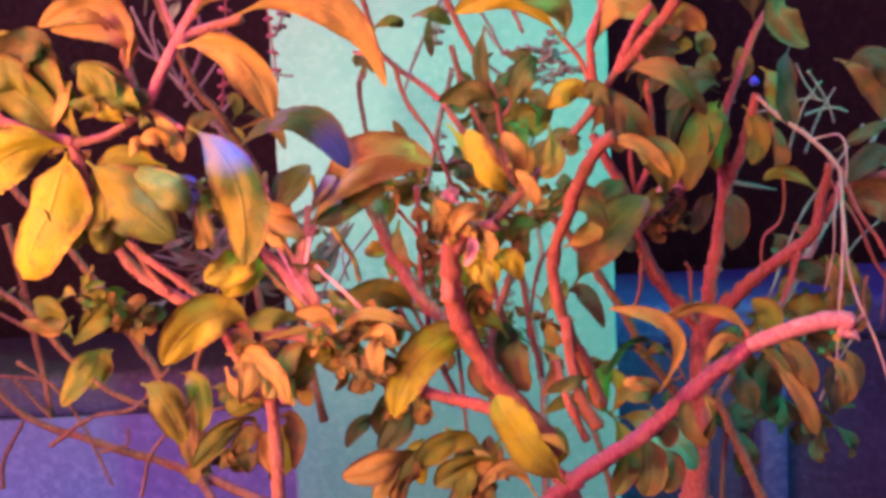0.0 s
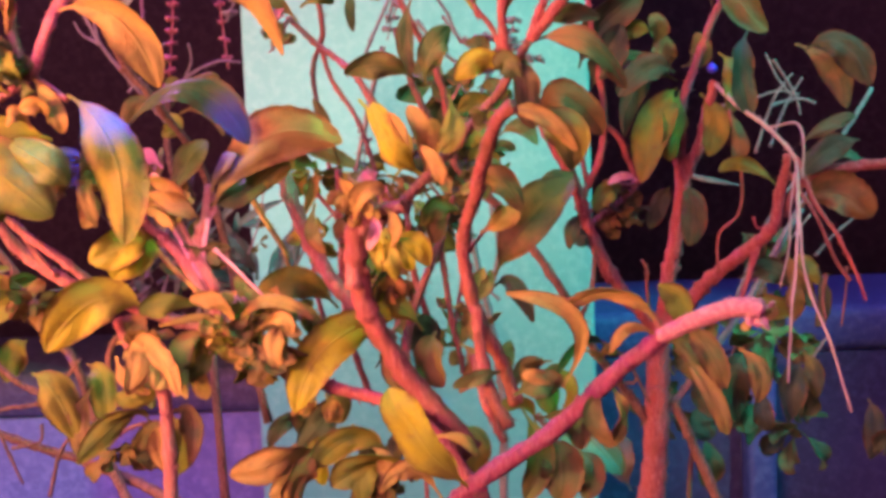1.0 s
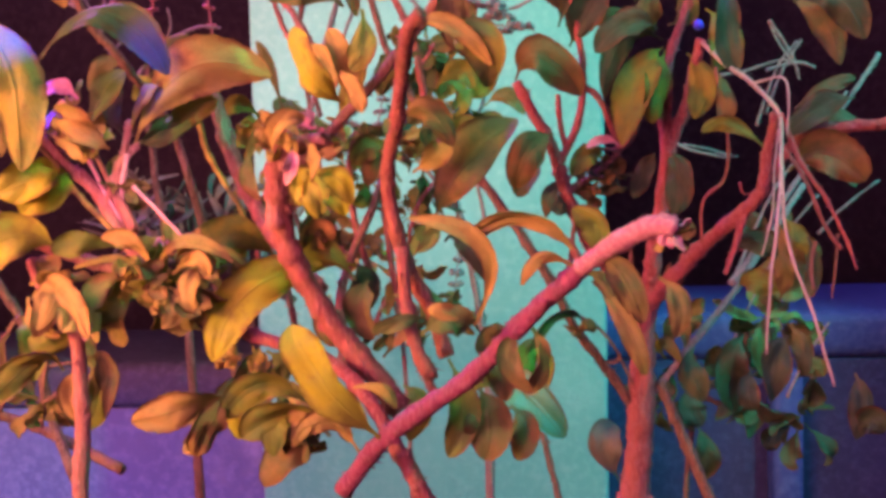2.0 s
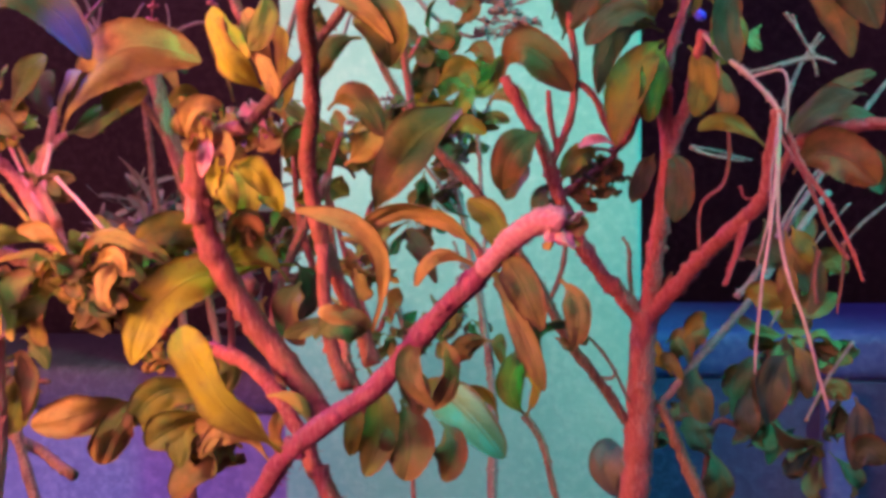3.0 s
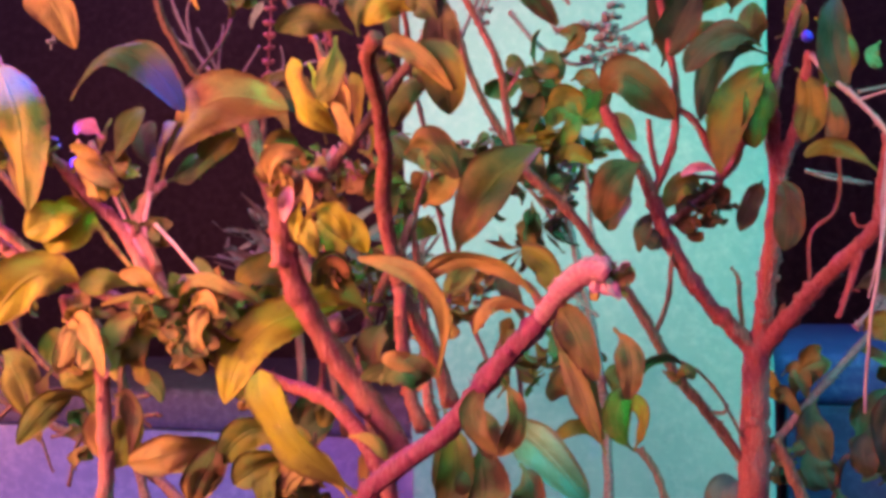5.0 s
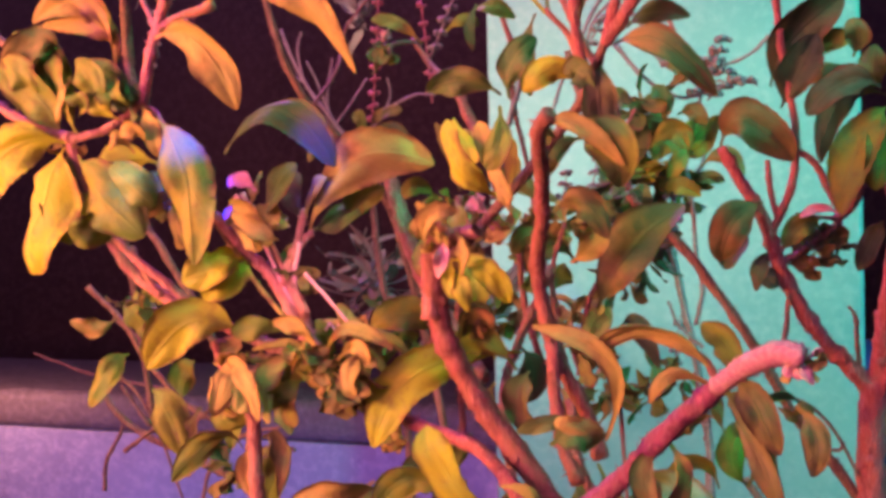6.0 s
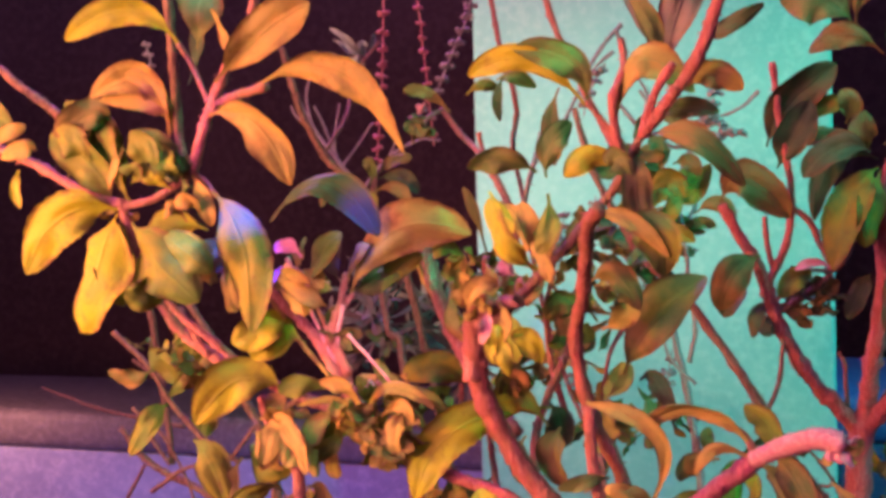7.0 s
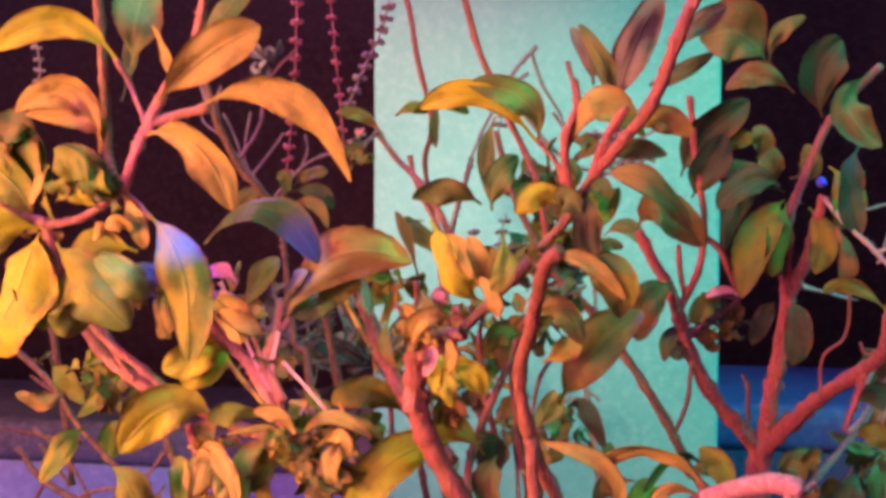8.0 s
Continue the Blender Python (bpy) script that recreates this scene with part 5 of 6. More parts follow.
stem(spikes, GREY, 0.90, 0.60, (-0.1357, 0.5600, 0.9905), (-0.1439, 0.5600, 1.0099), (-0.1506, 0.5600, 1.0230))
stem(spikes, GREY, 0.90, 0.60, (-0.1391, 0.5600, 0.9954), (-0.1370, 0.5600, 1.0126), (-0.1350, 0.5600, 1.0235))
stem(spikes, GREY, 0.90, 0.60, (-0.1402, 0.5700, 0.9867), (-0.1295, 0.5700, 0.9990), (-0.1189, 0.5700, 1.0127))
stem(spikes, GREY, 1.00, 0.60, (-0.1266, 0.5700, 0.9750), (-0.1091, 0.5700, 0.9932), (-0.0922, 0.5700, 1.0017), (-0.0790, 0.5700, 1.0010))
stem(spikes, GREY, 0.80, 0.50, (-0.1091, 0.5700, 0.9932), (-0.1055, 0.5700, 1.0024), (-0.1070, 0.5700, 1.0120))
stem(spikes, GREY, 0.80, 0.50, (-0.1479, 0.5500, 1.0106), (-0.1564, 0.5500, 1.0158), (-0.1598, 0.5500, 1.0222))
stem(spikes, WOOD, 1.40, 2.60, (-0.1216, 0.5800, 0.9867), (-0.1232, 0.5800, 0.9545), (-0.1165, 0.5800, 0.8966), (-0.1030, 0.5800, 0.8000), (-0.0883, 0.5800, 0.0701))
leaf(spikes, BROWN, (-0.1087, 0.5200, 0.9754), (-0.1189, 0.5150, 0.9767), (-0.1273, 0.5150, 0.9644), 9.0, 10)
leaf(spikes, BROWN, (-0.0997, 0.5200, 0.9711), (-0.0848, 0.5150, 0.9724), (-0.0775, 0.5150, 0.9597), 6.9, 10)
leaf(spikes, GREEN, (-0.1062, 0.5300, 0.9757), (-0.1014, 0.5250, 0.9842), (-0.1075, 0.5250, 0.9871), 8.6, 0)
leaf(spikes, DARK, (-0.1016, 0.5300, 0.9786), (-0.0864, 0.5250, 0.9784), (-0.0775, 0.5250, 0.9698), 8.6, 0)
leaf(spikes, BROWN, (-0.1001, 0.5300, 0.9815), (-0.0909, 0.5250, 0.9870), (-0.0805, 0.5250, 0.9884), 7.6, 0)
leaf(spikes, OLIVE, (-0.1123, 0.5300, 0.9742), (-0.1044, 0.5250, 0.9668), (-0.1105, 0.5250, 0.9610), 9.2, 0)
cluster(spikes, SAGE, (-0.0947, 0.6800, 0.8673), 0.0417, 22, 41, size=9)
cluster(spikes, SAGE, (-0.1237, 0.7000, 0.8989), 0.0353, 18, 42, size=10)
cluster(spikes, SAGE, (-0.1398, 0.7000, 0.8751), 0.0317, 12, 43, size=8)
cluster(spikes, SAGE, (-0.1584, 0.6600, 1.0639), 0.0227, 8, 44, size=10)
herb = thing("shaded_herb", 0.25, 0.60, 0.0, "blue-green lit weedy herb beside the parapet", "plant")
stem(herb, GREY, 0.88, 0.61, (0.1806, 0.5600, 0.8653), (0.1937, 0.5700, 0.8899), (0.2064, 0.5750, 0.9125), (0.2288, 0.5800, 0.9402), (0.2429, 0.5800, 0.9599))
stem(herb, GREY, 0.83, 0.55, (0.1951, 0.5700, 0.9429), (0.1999, 0.5700, 0.9578), (0.2058, 0.5700, 0.9726), (0.2153, 0.5700, 0.9846))
stem(herb, GREY, 0.77, 0.50, (0.1771, 0.5700, 0.9687), (0.1939, 0.5700, 0.9718), (0.2082, 0.5700, 0.9754), (0.2188, 0.5700, 0.9732))
stem(herb, GREY, 0.66, 0.44, (0.2129, 0.5700, 0.9747), (0.2059, 0.5700, 0.9850), (0.2012, 0.5700, 0.9953))
stem(herb, GREY, 0.66, 0.50, (0.1519, 0.5300, 0.9326), (0.1644, 0.5300, 0.9299), (0.1788, 0.5400, 0.9266))
stem(herb, GREY, 0.72, 0.55, (0.1869, 0.6000, 0.8239), (0.2050, 0.6000, 0.8621), (0.2177, 0.6000, 0.8862), (0.2346, 0.6000, 0.9073))
stem(herb, GREY, 0.77, 0.61, (0.2047, 0.5500, 0.8083), (0.2139, 0.5500, 0.8280), (0.2251, 0.5500, 0.8451))
stem(herb, WOOD, 1.65, 0.88, (0.1501, 0.6200, 0.1113), (0.1602, 0.6100, 0.5666), (0.1659, 0.6000, 0.7767), (0.1843, 0.6000, 0.7966), (0.1947, 0.6000, 0.8241), (0.1973, 0.6000, 0.8404))
leaf(herb, GREEN, (0.1857, 0.5600, 0.9892), (0.1816, 0.5550, 0.9824), (0.1851, 0.5550, 0.9773), 6.8, 0)
leaf(herb, GREEN, (0.1925, 0.5800, 0.8792), (0.1992, 0.5750, 0.8846), (0.2088, 0.5750, 0.8795), 14.1, 0)
leaf(herb, GREEN, (0.2119, 0.5800, 0.8690), (0.2183, 0.5750, 0.8795), (0.2277, 0.5750, 0.8745), 13.3, 0)
leaf(herb, GREEN, (0.2046, 0.5800, 0.8638), (0.2111, 0.5750, 0.8592), (0.2230, 0.5750, 0.8644), 11.8, 0)
leaf(herb, GREEN, (0.2143, 0.5800, 0.8536), (0.2063, 0.5750, 0.8489), (0.1966, 0.5750, 0.8539), 9.5, 0)
leaf(herb, DARK, (0.1901, 0.5800, 0.8999), (0.1943, 0.5750, 0.8923), (0.1919, 0.5750, 0.8795), 14.1, 0)
leaf(herb, DARK, (0.2023, 0.5800, 0.9050), (0.2088, 0.5750, 0.8973), (0.2064, 0.5750, 0.8846), 10.3, 0)
leaf(herb, GREEN, (0.2109, 0.5600, 0.8138), (0.2170, 0.5550, 0.8223), (0.2238, 0.5550, 0.8177), 11.5, 0)
cluster(herb, GREEN, (0.2075, 0.6000, 0.8406), 0.0259, 14, 51, size=14)
cluster(herb, DARK, (0.1500, 0.6000, 0.7953), 0.0203, 12, 52, size=14)
cluster(herb, DARK, (0.1972, 0.6000, 0.8079), 0.0261, 12, 53, size=18)
cluster(herb, DARK, (0.2190, 0.5800, 0.7920), 0.0255, 10, 54, size=20)
leaf(shrub, GREEN, (0.1277, 0.4800, 1.0309), (0.1155, 0.4720, 1.0430), (0.0995, 0.4750, 1.0412), 26.4, 0, fold=0.1)
leaf(shrub, GREEN, (0.1286, 0.4800, 1.0321), (0.1315, 0.4750, 1.0431), (0.1419, 0.4750, 1.0499), 7.5, 0)
leaf(shrub, BROWN, (0.1388, 0.4800, 1.0187), (0.1237, 0.4720, 1.0262), (0.1102, 0.4750, 1.0202), 11.0, 0)
leaf(shrub, DARK, (0.0932, 0.5000, 0.9844), (0.1022, 0.4900, 1.0019), (0.1214, 0.4900, 1.0171), 18.5, 0)
leaf(shrub, OLIVE, (0.1019, 0.5000, 0.9895), (0.1137, 0.4950, 0.9997), (0.1246, 0.4950, 0.9996), 9.1, 0)
leaf(shrub, DARK, (0.1504, 0.4800, 1.0077), (0.1475, 0.4720, 1.0257), (0.1563, 0.4720, 1.0395), 17.7, 0)
leaf(shrub, GREEN, (0.1694, 0.4800, 1.0264), (0.1589, 0.4720, 1.0114), (0.1724, 0.4720, 0.9949), 14.2, 0)
leaf(shrub, DARK, (0.1334, 0.4800, 0.9789), (0.1211, 0.4750, 0.9812), (0.1072, 0.4750, 0.9691), 13.1, 0)
leaf(shrub, DARK, (0.1631, 0.4700, 0.9948), (0.1578, 0.4650, 0.9783), (0.1625, 0.4650, 0.9575), 12.1, 0)
leaf(shrub, GREEN, (0.1240, 0.4800, 0.9911), (0.1255, 0.4750, 0.9979), (0.1220, 0.4750, 1.0040), 8.7, 0)
stem(wildbasil, GREY, 1.10, 0.80, (0.0209, 0.5800, 1.0592), (0.0071, 0.5800, 1.0432), (-0.0083, 0.5800, 1.0142), (-0.0185, 0.5800, 0.9888))
stem(wildbasil, GREY, 1.00, 0.70, (0.0178, 0.5800, 1.0568), (0.0241, 0.5800, 1.0383), (0.0333, 0.5800, 1.0229), (0.0395, 0.5800, 1.0075))
stem(wildbasil, GREY, 1.00, 0.70, (0.0164, 0.5800, 1.0446), (0.0056, 0.5800, 1.0356), (-0.0005, 0.5800, 1.0203))
stem(wildbasil, BARK, 1.20, 1.00, (0.0387, 0.5600, 1.0470), (0.0432, 0.5600, 1.0322), (0.0492, 0.5600, 1.0175))
spike(wildbasil, GREY, 0.7, (0.0118, 0.5800, 1.0385), (0.0026, 0.5800, 1.0233), (-0.0005, 0.5800, 1.0110), seed=71, size=3.0, step=0.006)
cluster(wildbasil, GREEN, (0.0292, 0.5800, 0.9871), 0.0228, 12, 72, size=15)
cluster(wildbasil, OLIVE, (0.0446, 0.5800, 0.9601), 0.0227, 12, 73, size=14)
cluster(wildbasil, DARK, (0.0171, 0.5800, 0.9580), 0.0243, 10, 74, size=14)
cluster(wildbasil, BROWN, (0.0255, 0.5800, 0.9281), 0.0243, 12, 75, size=13)
cluster(wildbasil, GREEN, (-0.0015, 0.6000, 0.9375), 0.0190, 8, 76, size=14)
leaf(wildbasil, GREEN, (0.0275, 0.5700, 0.9849), (0.0366, 0.5650, 0.9897), (0.0435, 0.5650, 0.9823), 8.7, 0)
leaf(wildbasil, OLIVE, (0.0329, 0.5700, 0.9658), (0.0448, 0.5650, 0.9751), (0.0529, 0.5650, 0.9649), 11.7, 0)
leaf(wildbasil, GREEN, (0.0472, 0.5700, 0.9825), (0.0559, 0.5650, 0.9831), (0.0612, 0.5650, 0.9758), 9.2, 0)
leaf(wildbasil, GREEN, (0.0579, 0.5700, 0.9564), (0.0691, 0.5650, 0.9615), (0.0783, 0.5650, 0.9514), 8.6, 0)
leaf(wildbasil, OLIVE, (0.0411, 0.5700, 0.9425), (0.0472, 0.5650, 0.9480), (0.0581, 0.5650, 0.9421), 9.1, 0)
stem(wildbasil, GREY, 1.20, 0.90, (0.0535, 0.5800, 0.8782), (0.0565, 0.5800, 0.8957), (0.0539, 0.5800, 0.9132), (0.0528, 0.5800, 0.9365), (0.0489, 0.5800, 0.9599), (0.0406, 0.5800, 0.9836))
stem(wildbasil, GREY, 1.00, 0.80, (0.0562, 0.5800, 0.8666), (0.0450, 0.5800, 0.8780), (0.0394, 0.5800, 0.8897))
cluster(spikes, SAGE, (-0.1378, 0.6200, 0.8946), 0.0332, 30, 77, size=5)
cluster(spikes, SAGE, (-0.1532, 0.6400, 0.9112), 0.0290, 22, 78, size=5)
leaf(basil, BROWN, (0.0328, 0.4000, 0.9161), (0.0260, 0.3950, 0.9235), (0.0213, 0.3950, 0.9149), 7.7, 0)
cluster(basil, OLIVE, (-0.0197, 0.4200, 0.9146), 0.0118, 6, 82, size=9)
cluster(basil, TAN, (0.0365, 0.3800, 0.8896), 0.0130, 7, 83, size=9)
leaf(basil, BROWN, (0.0449, 0.3600, 0.9550), (0.0363, 0.3550, 0.9514), (0.0320, 0.3550, 0.9417), 7.6, 0)
stem(basil, BARK, 1.26, 1.09, (-0.0087, 0.4000, 0.9405), (-0.0088, 0.4000, 0.9136), (-0.0076, 0.3900, 0.8901), (-0.0028, 0.3800, 0.8740), (0.0047, 0.3600, 0.8611))
stem(basil, BARK, 1.01, 0.84, (-0.0160, 0.4200, 0.9890), (-0.0121, 0.4200, 0.9750), (-0.0023, 0.4100, 0.9593), (0.0047, 0.4000, 0.9399))
stem(basil, BARK, 1.47, 1.36, (0.0144, 0.3800, 0.8732), (0.0155, 0.3700, 0.8624), (0.0205, 0.3600, 0.8457))
stem(basil, BARK, 1.59, 1.47, (0.0391, 0.3600, 0.8761), (0.0424, 0.3500, 0.8618), (0.0479, 0.3500, 0.8493))
stem(basil, BARK, 1.47, 1.36, (0.0290, 0.3800, 0.9158), (0.0164, 0.3700, 0.8836), (0.0172, 0.3600, 0.8647))
stem(basil, GREY, 1.01, 0.92, (0.0073, 0.4300, 0.9888), (0.0002, 0.4300, 0.9632), (-0.0057, 0.4300, 0.9396))
cluster(basil, TAN, (-0.0594, 0.3450, 0.9387), 0.0092, 8, 91, size=6)
cluster(basil, PINK, (-0.0569, 0.3460, 0.9349), 0.0086, 5, 92, size=5)
cluster(basil, TAN, (-0.0777, 0.3350, 0.9418), 0.0076, 6, 93, size=6)
cluster(basil, TAN, (-0.1210, 0.3310, 0.9590), 0.0060, 4, 94, size=6)
cluster(basil, GREEN, (-0.0988, 0.3360, 0.9711), 0.0066, 6, 95, size=8)
leaf(basil, TAN, (-0.0463, 0.3550, 0.9334), (-0.0406, 0.3500, 0.9424), (-0.0358, 0.3500, 0.9462), 4.9, 20)
leaf(basil, OLIVE, (-0.0374, 0.3650, 0.9299), (-0.0299, 0.3600, 0.9382), (-0.0195, 0.3580, 0.9423), 8.4, 10)
leaf(basil, TAN, (-0.1190, 0.3400, 0.9470), (-0.1181, 0.3350, 0.9359), (-0.1093, 0.3350, 0.9280), 10.3, 10)
leaf(basil, TAN, (-0.0848, 0.3380, 0.9399), (-0.0790, 0.3350, 0.9322), (-0.0813, 0.3350, 0.9248), 6.7, 10)
cluster(basil, BROWN, (-0.0524, 0.3520, 0.9160), 0.0100, 8, 96, size=7)
stem(basil, WOOD, 1.01, 0.76, (-0.1894, 0.4600, 0.8810), (-0.1989, 0.4600, 0.8863), (-0.2053, 0.4600, 0.8903), sides=6)
stem(basil, WOOD, 0.76, 0.59, (-0.1563, 0.4400, 0.8285), (-0.1445, 0.4400, 0.8306), (-0.1428, 0.4400, 0.8384), sides=6)
stem(basil, WOOD, 1.01, 0.84, (-0.2053, 0.4500, 0.8107), (-0.2033, 0.4500, 0.8246), (-0.1932, 0.4500, 0.8415))
cluster(basil, OLIVE, (-0.1861, 0.4600, 0.8865), 0.0113, 5, 97, size=6)
cluster(basil, OLIVE, (-0.2019, 0.4600, 0.8973), 0.0086, 4, 98, size=5)
leaf(basil, GREEN, (-0.0996, 0.4200, 0.8594), (-0.0944, 0.4200, 0.8572), (-0.0894, 0.4200, 0.8480), 8.3, 0)
leaf(basil, BROWN, (-0.0680, 0.3800, 0.8470), (-0.0773, 0.3800, 0.8486), (-0.0846, 0.3800, 0.8396), 7.5, 20)
stem(basil, WOOD, 1.34, 1.18, (-0.1945, 0.4300, 0.9073), (-0.1764, 0.4300, 0.8918), (-0.1633, 0.4300, 0.8740), (-0.1474, 0.4300, 0.8584), (-0.1309, 0.4300, 0.8502), sides=6)
stem(basil, WOOD, 0.92, 0.76, (-0.1100, 0.4200, 0.8346), (-0.0929, 0.4100, 0.8438), (-0.0770, 0.4000, 0.8469), sides=6)
leaf(basil, OLIVE, (0.0539, 0.3000, 0.9521), (0.0634, 0.2950, 0.9488), (0.0660, 0.2970, 0.9375), 10.7, 0, fold=0.15)
leaf(basil, OLIVE, (0.0336, 0.3100, 0.9598), (0.0344, 0.3050, 0.9498), (0.0309, 0.3050, 0.9437), 7.0, 0)
leaf(basil, TAN, (0.0224, 0.3300, 0.9480), (0.0285, 0.3250, 0.9414), (0.0306, 0.3250, 0.9344), 5.0, 0)
leaf(basil, BROWN, (0.0938, 0.5050, 0.8509), (0.0977, 0.5000, 0.8494), (0.1010, 0.5000, 0.8460), 4.0, 0)
leaf(basil, BROWN, (0.1044, 0.2750, 0.8915), (0.1077, 0.2700, 0.8869), (0.1071, 0.2700, 0.8789), 5.4, 0, fold=0.3)
leaf(basil, BROWN, (0.0905, 0.2850, 0.8901), (0.0969, 0.2750, 0.8811), (0.1010, 0.2750, 0.8697), 4.8, 0)
leaf(basil, OLIVE, (-0.1333, 0.3350, 0.9747), (-0.1363, 0.3300, 0.9822), (-0.1450, 0.3300, 0.9882), 12.7, 10)
leaf(basil, TAN, (-0.0980, 0.3300, 0.9853), (-0.0983, 0.3220, 0.9938), (-0.1186, 0.3200, 0.9960), 8.5, -20, fold=0.5)
leaf(basil, BROWN, (-0.1243, 0.3350, 0.9910), (-0.1296, 0.3300, 0.9936), (-0.1450, 0.3300, 0.9862), 10.8, 20)
leaf(basil, OLIVE, (-0.1095, 0.3350, 0.9686), (-0.1085, 0.3300, 0.9779), (-0.1147, 0.3300, 0.9856), 12.2, 0)
leaf(basil, TAN, (-0.1255, 0.3330, 0.9668), (-0.1213, 0.3300, 0.9724), (-0.1169, 0.3300, 0.9800), 5.3, 20)
leaf(basil, OLIVE, (-0.1168, 0.3330, 0.9686), (-0.1116, 0.3280, 0.9722), (-0.1179, 0.3280, 0.9742), 5.9, 0)
leaf(basil, TAN, (-0.0880, 0.3300, 0.9570), (-0.0883, 0.3250, 0.9617), (-0.0944, 0.3250, 0.9608), 5.7, 20)
leaf(basil, TAN, (-0.0932, 0.3300, 0.9552), (-0.0954, 0.3250, 0.9598), (-0.0985, 0.3250, 0.9561), 5.0, 0)
leaf(basil, TAN, (-0.0708, 0.3400, 0.9424), (-0.0797, 0.3350, 0.9427), (-0.0942, 0.3350, 0.9354), 6.4, 20)
leaf(basil, TAN, (-0.0701, 0.3400, 0.9407), (-0.0782, 0.3350, 0.9375), (-0.0849, 0.3350, 0.9429), 5.5, 20)
leaf(basil, TAN, (-0.0607, 0.3450, 0.9277), (-0.0624, 0.3400, 0.9333), (-0.0640, 0.3400, 0.9369), 4.8, 20)
leaf(basil, TAN, (-0.0660, 0.3450, 0.9297), (-0.0582, 0.3400, 0.9287), (-0.0540, 0.3400, 0.9241), 4.2, 0)
stem(basil, PALE, 1.47, 1.36, (-0.0456, 0.3520, 0.9010), (-0.0500, 0.3500, 0.9143), (-0.0482, 0.3520, 0.9233), (-0.0442, 0.3560, 0.9286))
stem(basil, PALE, 1.36, 1.24, (-0.0539, 0.3500, 0.9089), (-0.0508, 0.3500, 0.9162), (-0.0496, 0.3520, 0.9234))
stem(basil, GREY, 0.59, 0.42, (-0.0755, 0.5500, 0.8991), (-0.0687, 0.5500, 0.9167), (-0.0665, 0.5500, 0.9314), sides=6)
cluster(basil, BROWN, (-0.0657, 0.5500, 0.9181), 0.0066, 4, 101, size=5)
cluster(basil, BROWN, (-0.0699, 0.5500, 0.9049), 0.0060, 3, 102, size=5)
stem(wildbasil, GREY, 0.80, 0.60, (-0.0640, 0.6000, 0.8785), (-0.0534, 0.6000, 0.8976), (-0.0431, 0.6000, 0.9103), (-0.0330, 0.6000, 0.9196), sides=6)
stem(wildbasil, GREY, 0.80, 0.60, (-0.0574, 0.6000, 0.8815), (-0.0601, 0.6000, 0.8946), (-0.0581, 0.6000, 0.9010), sides=6)
stem(wildbasil, GREY, 0.80, 0.60, (-0.0741, 0.6000, 0.8722), (-0.0668, 0.6000, 0.8883), (-0.0615, 0.6000, 0.8979), sides=6)
leaf(basil, YELLOW, (-0.0645, 0.3500, 0.9204), (-0.0668, 0.3420, 0.9182), (-0.0742, 0.3380, 0.9083), 13.9, 0)
leaf(basil, YELLOW, (-0.0912, 0.3400, 0.9523), (-0.1058, 0.3350, 0.9516), (-0.1159, 0.3300, 0.9326), 17.0, 0, fold=0.15)
stem(basil, TAN, 0.92, 0.67, (-0.0728, 0.3450, 0.9318), (-0.0604, 0.3450, 0.9146), (-0.0483, 0.3450, 0.9016), (-0.0407, 0.3600, 0.8875), sides=6)
stem(basil, PINK, 0.76, 0.59, (-0.0666, 0.3500, 0.9422), (-0.0595, 0.3500, 0.9277), (-0.0504, 0.3500, 0.9086), (-0.0427, 0.3600, 0.8904), sides=6)
stem(basil, PINK, 0.84, 0.67, (-0.0459, 0.3500, 0.9257), (-0.0479, 0.3500, 0.9125), (-0.0469, 0.3580, 0.8983), sides=6)
cluster(basil, TAN, (-0.0901, 0.3450, 0.9407), 0.0067, 6, 111, size=9)
cluster(basil, PINK, (-0.0650, 0.3500, 0.9393), 0.0070, 7, 112, size=7)
cluster(basil, TAN, (-0.0594, 0.3500, 0.9315), 0.0069, 7, 113, size=7)
cluster(basil, PINK, (-0.0404, 0.3600, 0.8982), 0.0051, 5, 114, size=6)
leaf(basil, TAN, (-0.0384, 0.3600, 0.8963), (-0.0222, 0.3550, 0.8964), (-0.0105, 0.3550, 0.8892), 3.9, 20)
leaf(basil, TAN, (-0.0374, 0.3600, 0.8944), (-0.0263, 0.3550, 0.8915), (-0.0185, 0.3550, 0.8824), 3.6, 0)
leaf(basil, TAN, (-0.0575, 0.3550, 0.8848), (-0.0528, 0.3500, 0.8762), (-0.0493, 0.3500, 0.8664), 7.4, 10)
leaf(basil, YELLOW, (-0.0449, 0.3550, 0.8833), (-0.0365, 0.3500, 0.8863), (-0.0306, 0.3500, 0.8790), 8.2, 0)
leaf(basil, OLIVE, (-0.0489, 0.3550, 0.8928), (-0.0510, 0.3500, 0.8820), (-0.0534, 0.3500, 0.8704), 6.7, 0)
leaf(basil, SAGE, (-0.0548, 0.3700, 0.9330), (-0.0571, 0.3650, 0.9411), (-0.0533, 0.3650, 0.9489), 7.6, 0)
cluster(wildbasil, SAGE, (-0.1334, 0.6000, 0.8995), 0.0169, 12, 115, size=8)
cluster(wildbasil, GREEN, (-0.1228, 0.6000, 0.8861), 0.0168, 10, 116, size=8)
cluster(wildbasil, SAGE, (-0.1411, 0.6000, 0.8791), 0.0150, 8, 117, size=7)
stem(wildbasil, GREY, 1.00, 0.80, (-0.1376, 0.6000, 0.8723), (-0.1299, 0.6000, 0.8927), (-0.1240, 0.6000, 0.9163), sides=6)
stem(wildbasil, GREY, 0.90, 0.70, (-0.1087, 0.6000, 0.8796), (-0.1227, 0.6000, 0.8928), (-0.1443, 0.6000, 0.9028), sides=6)
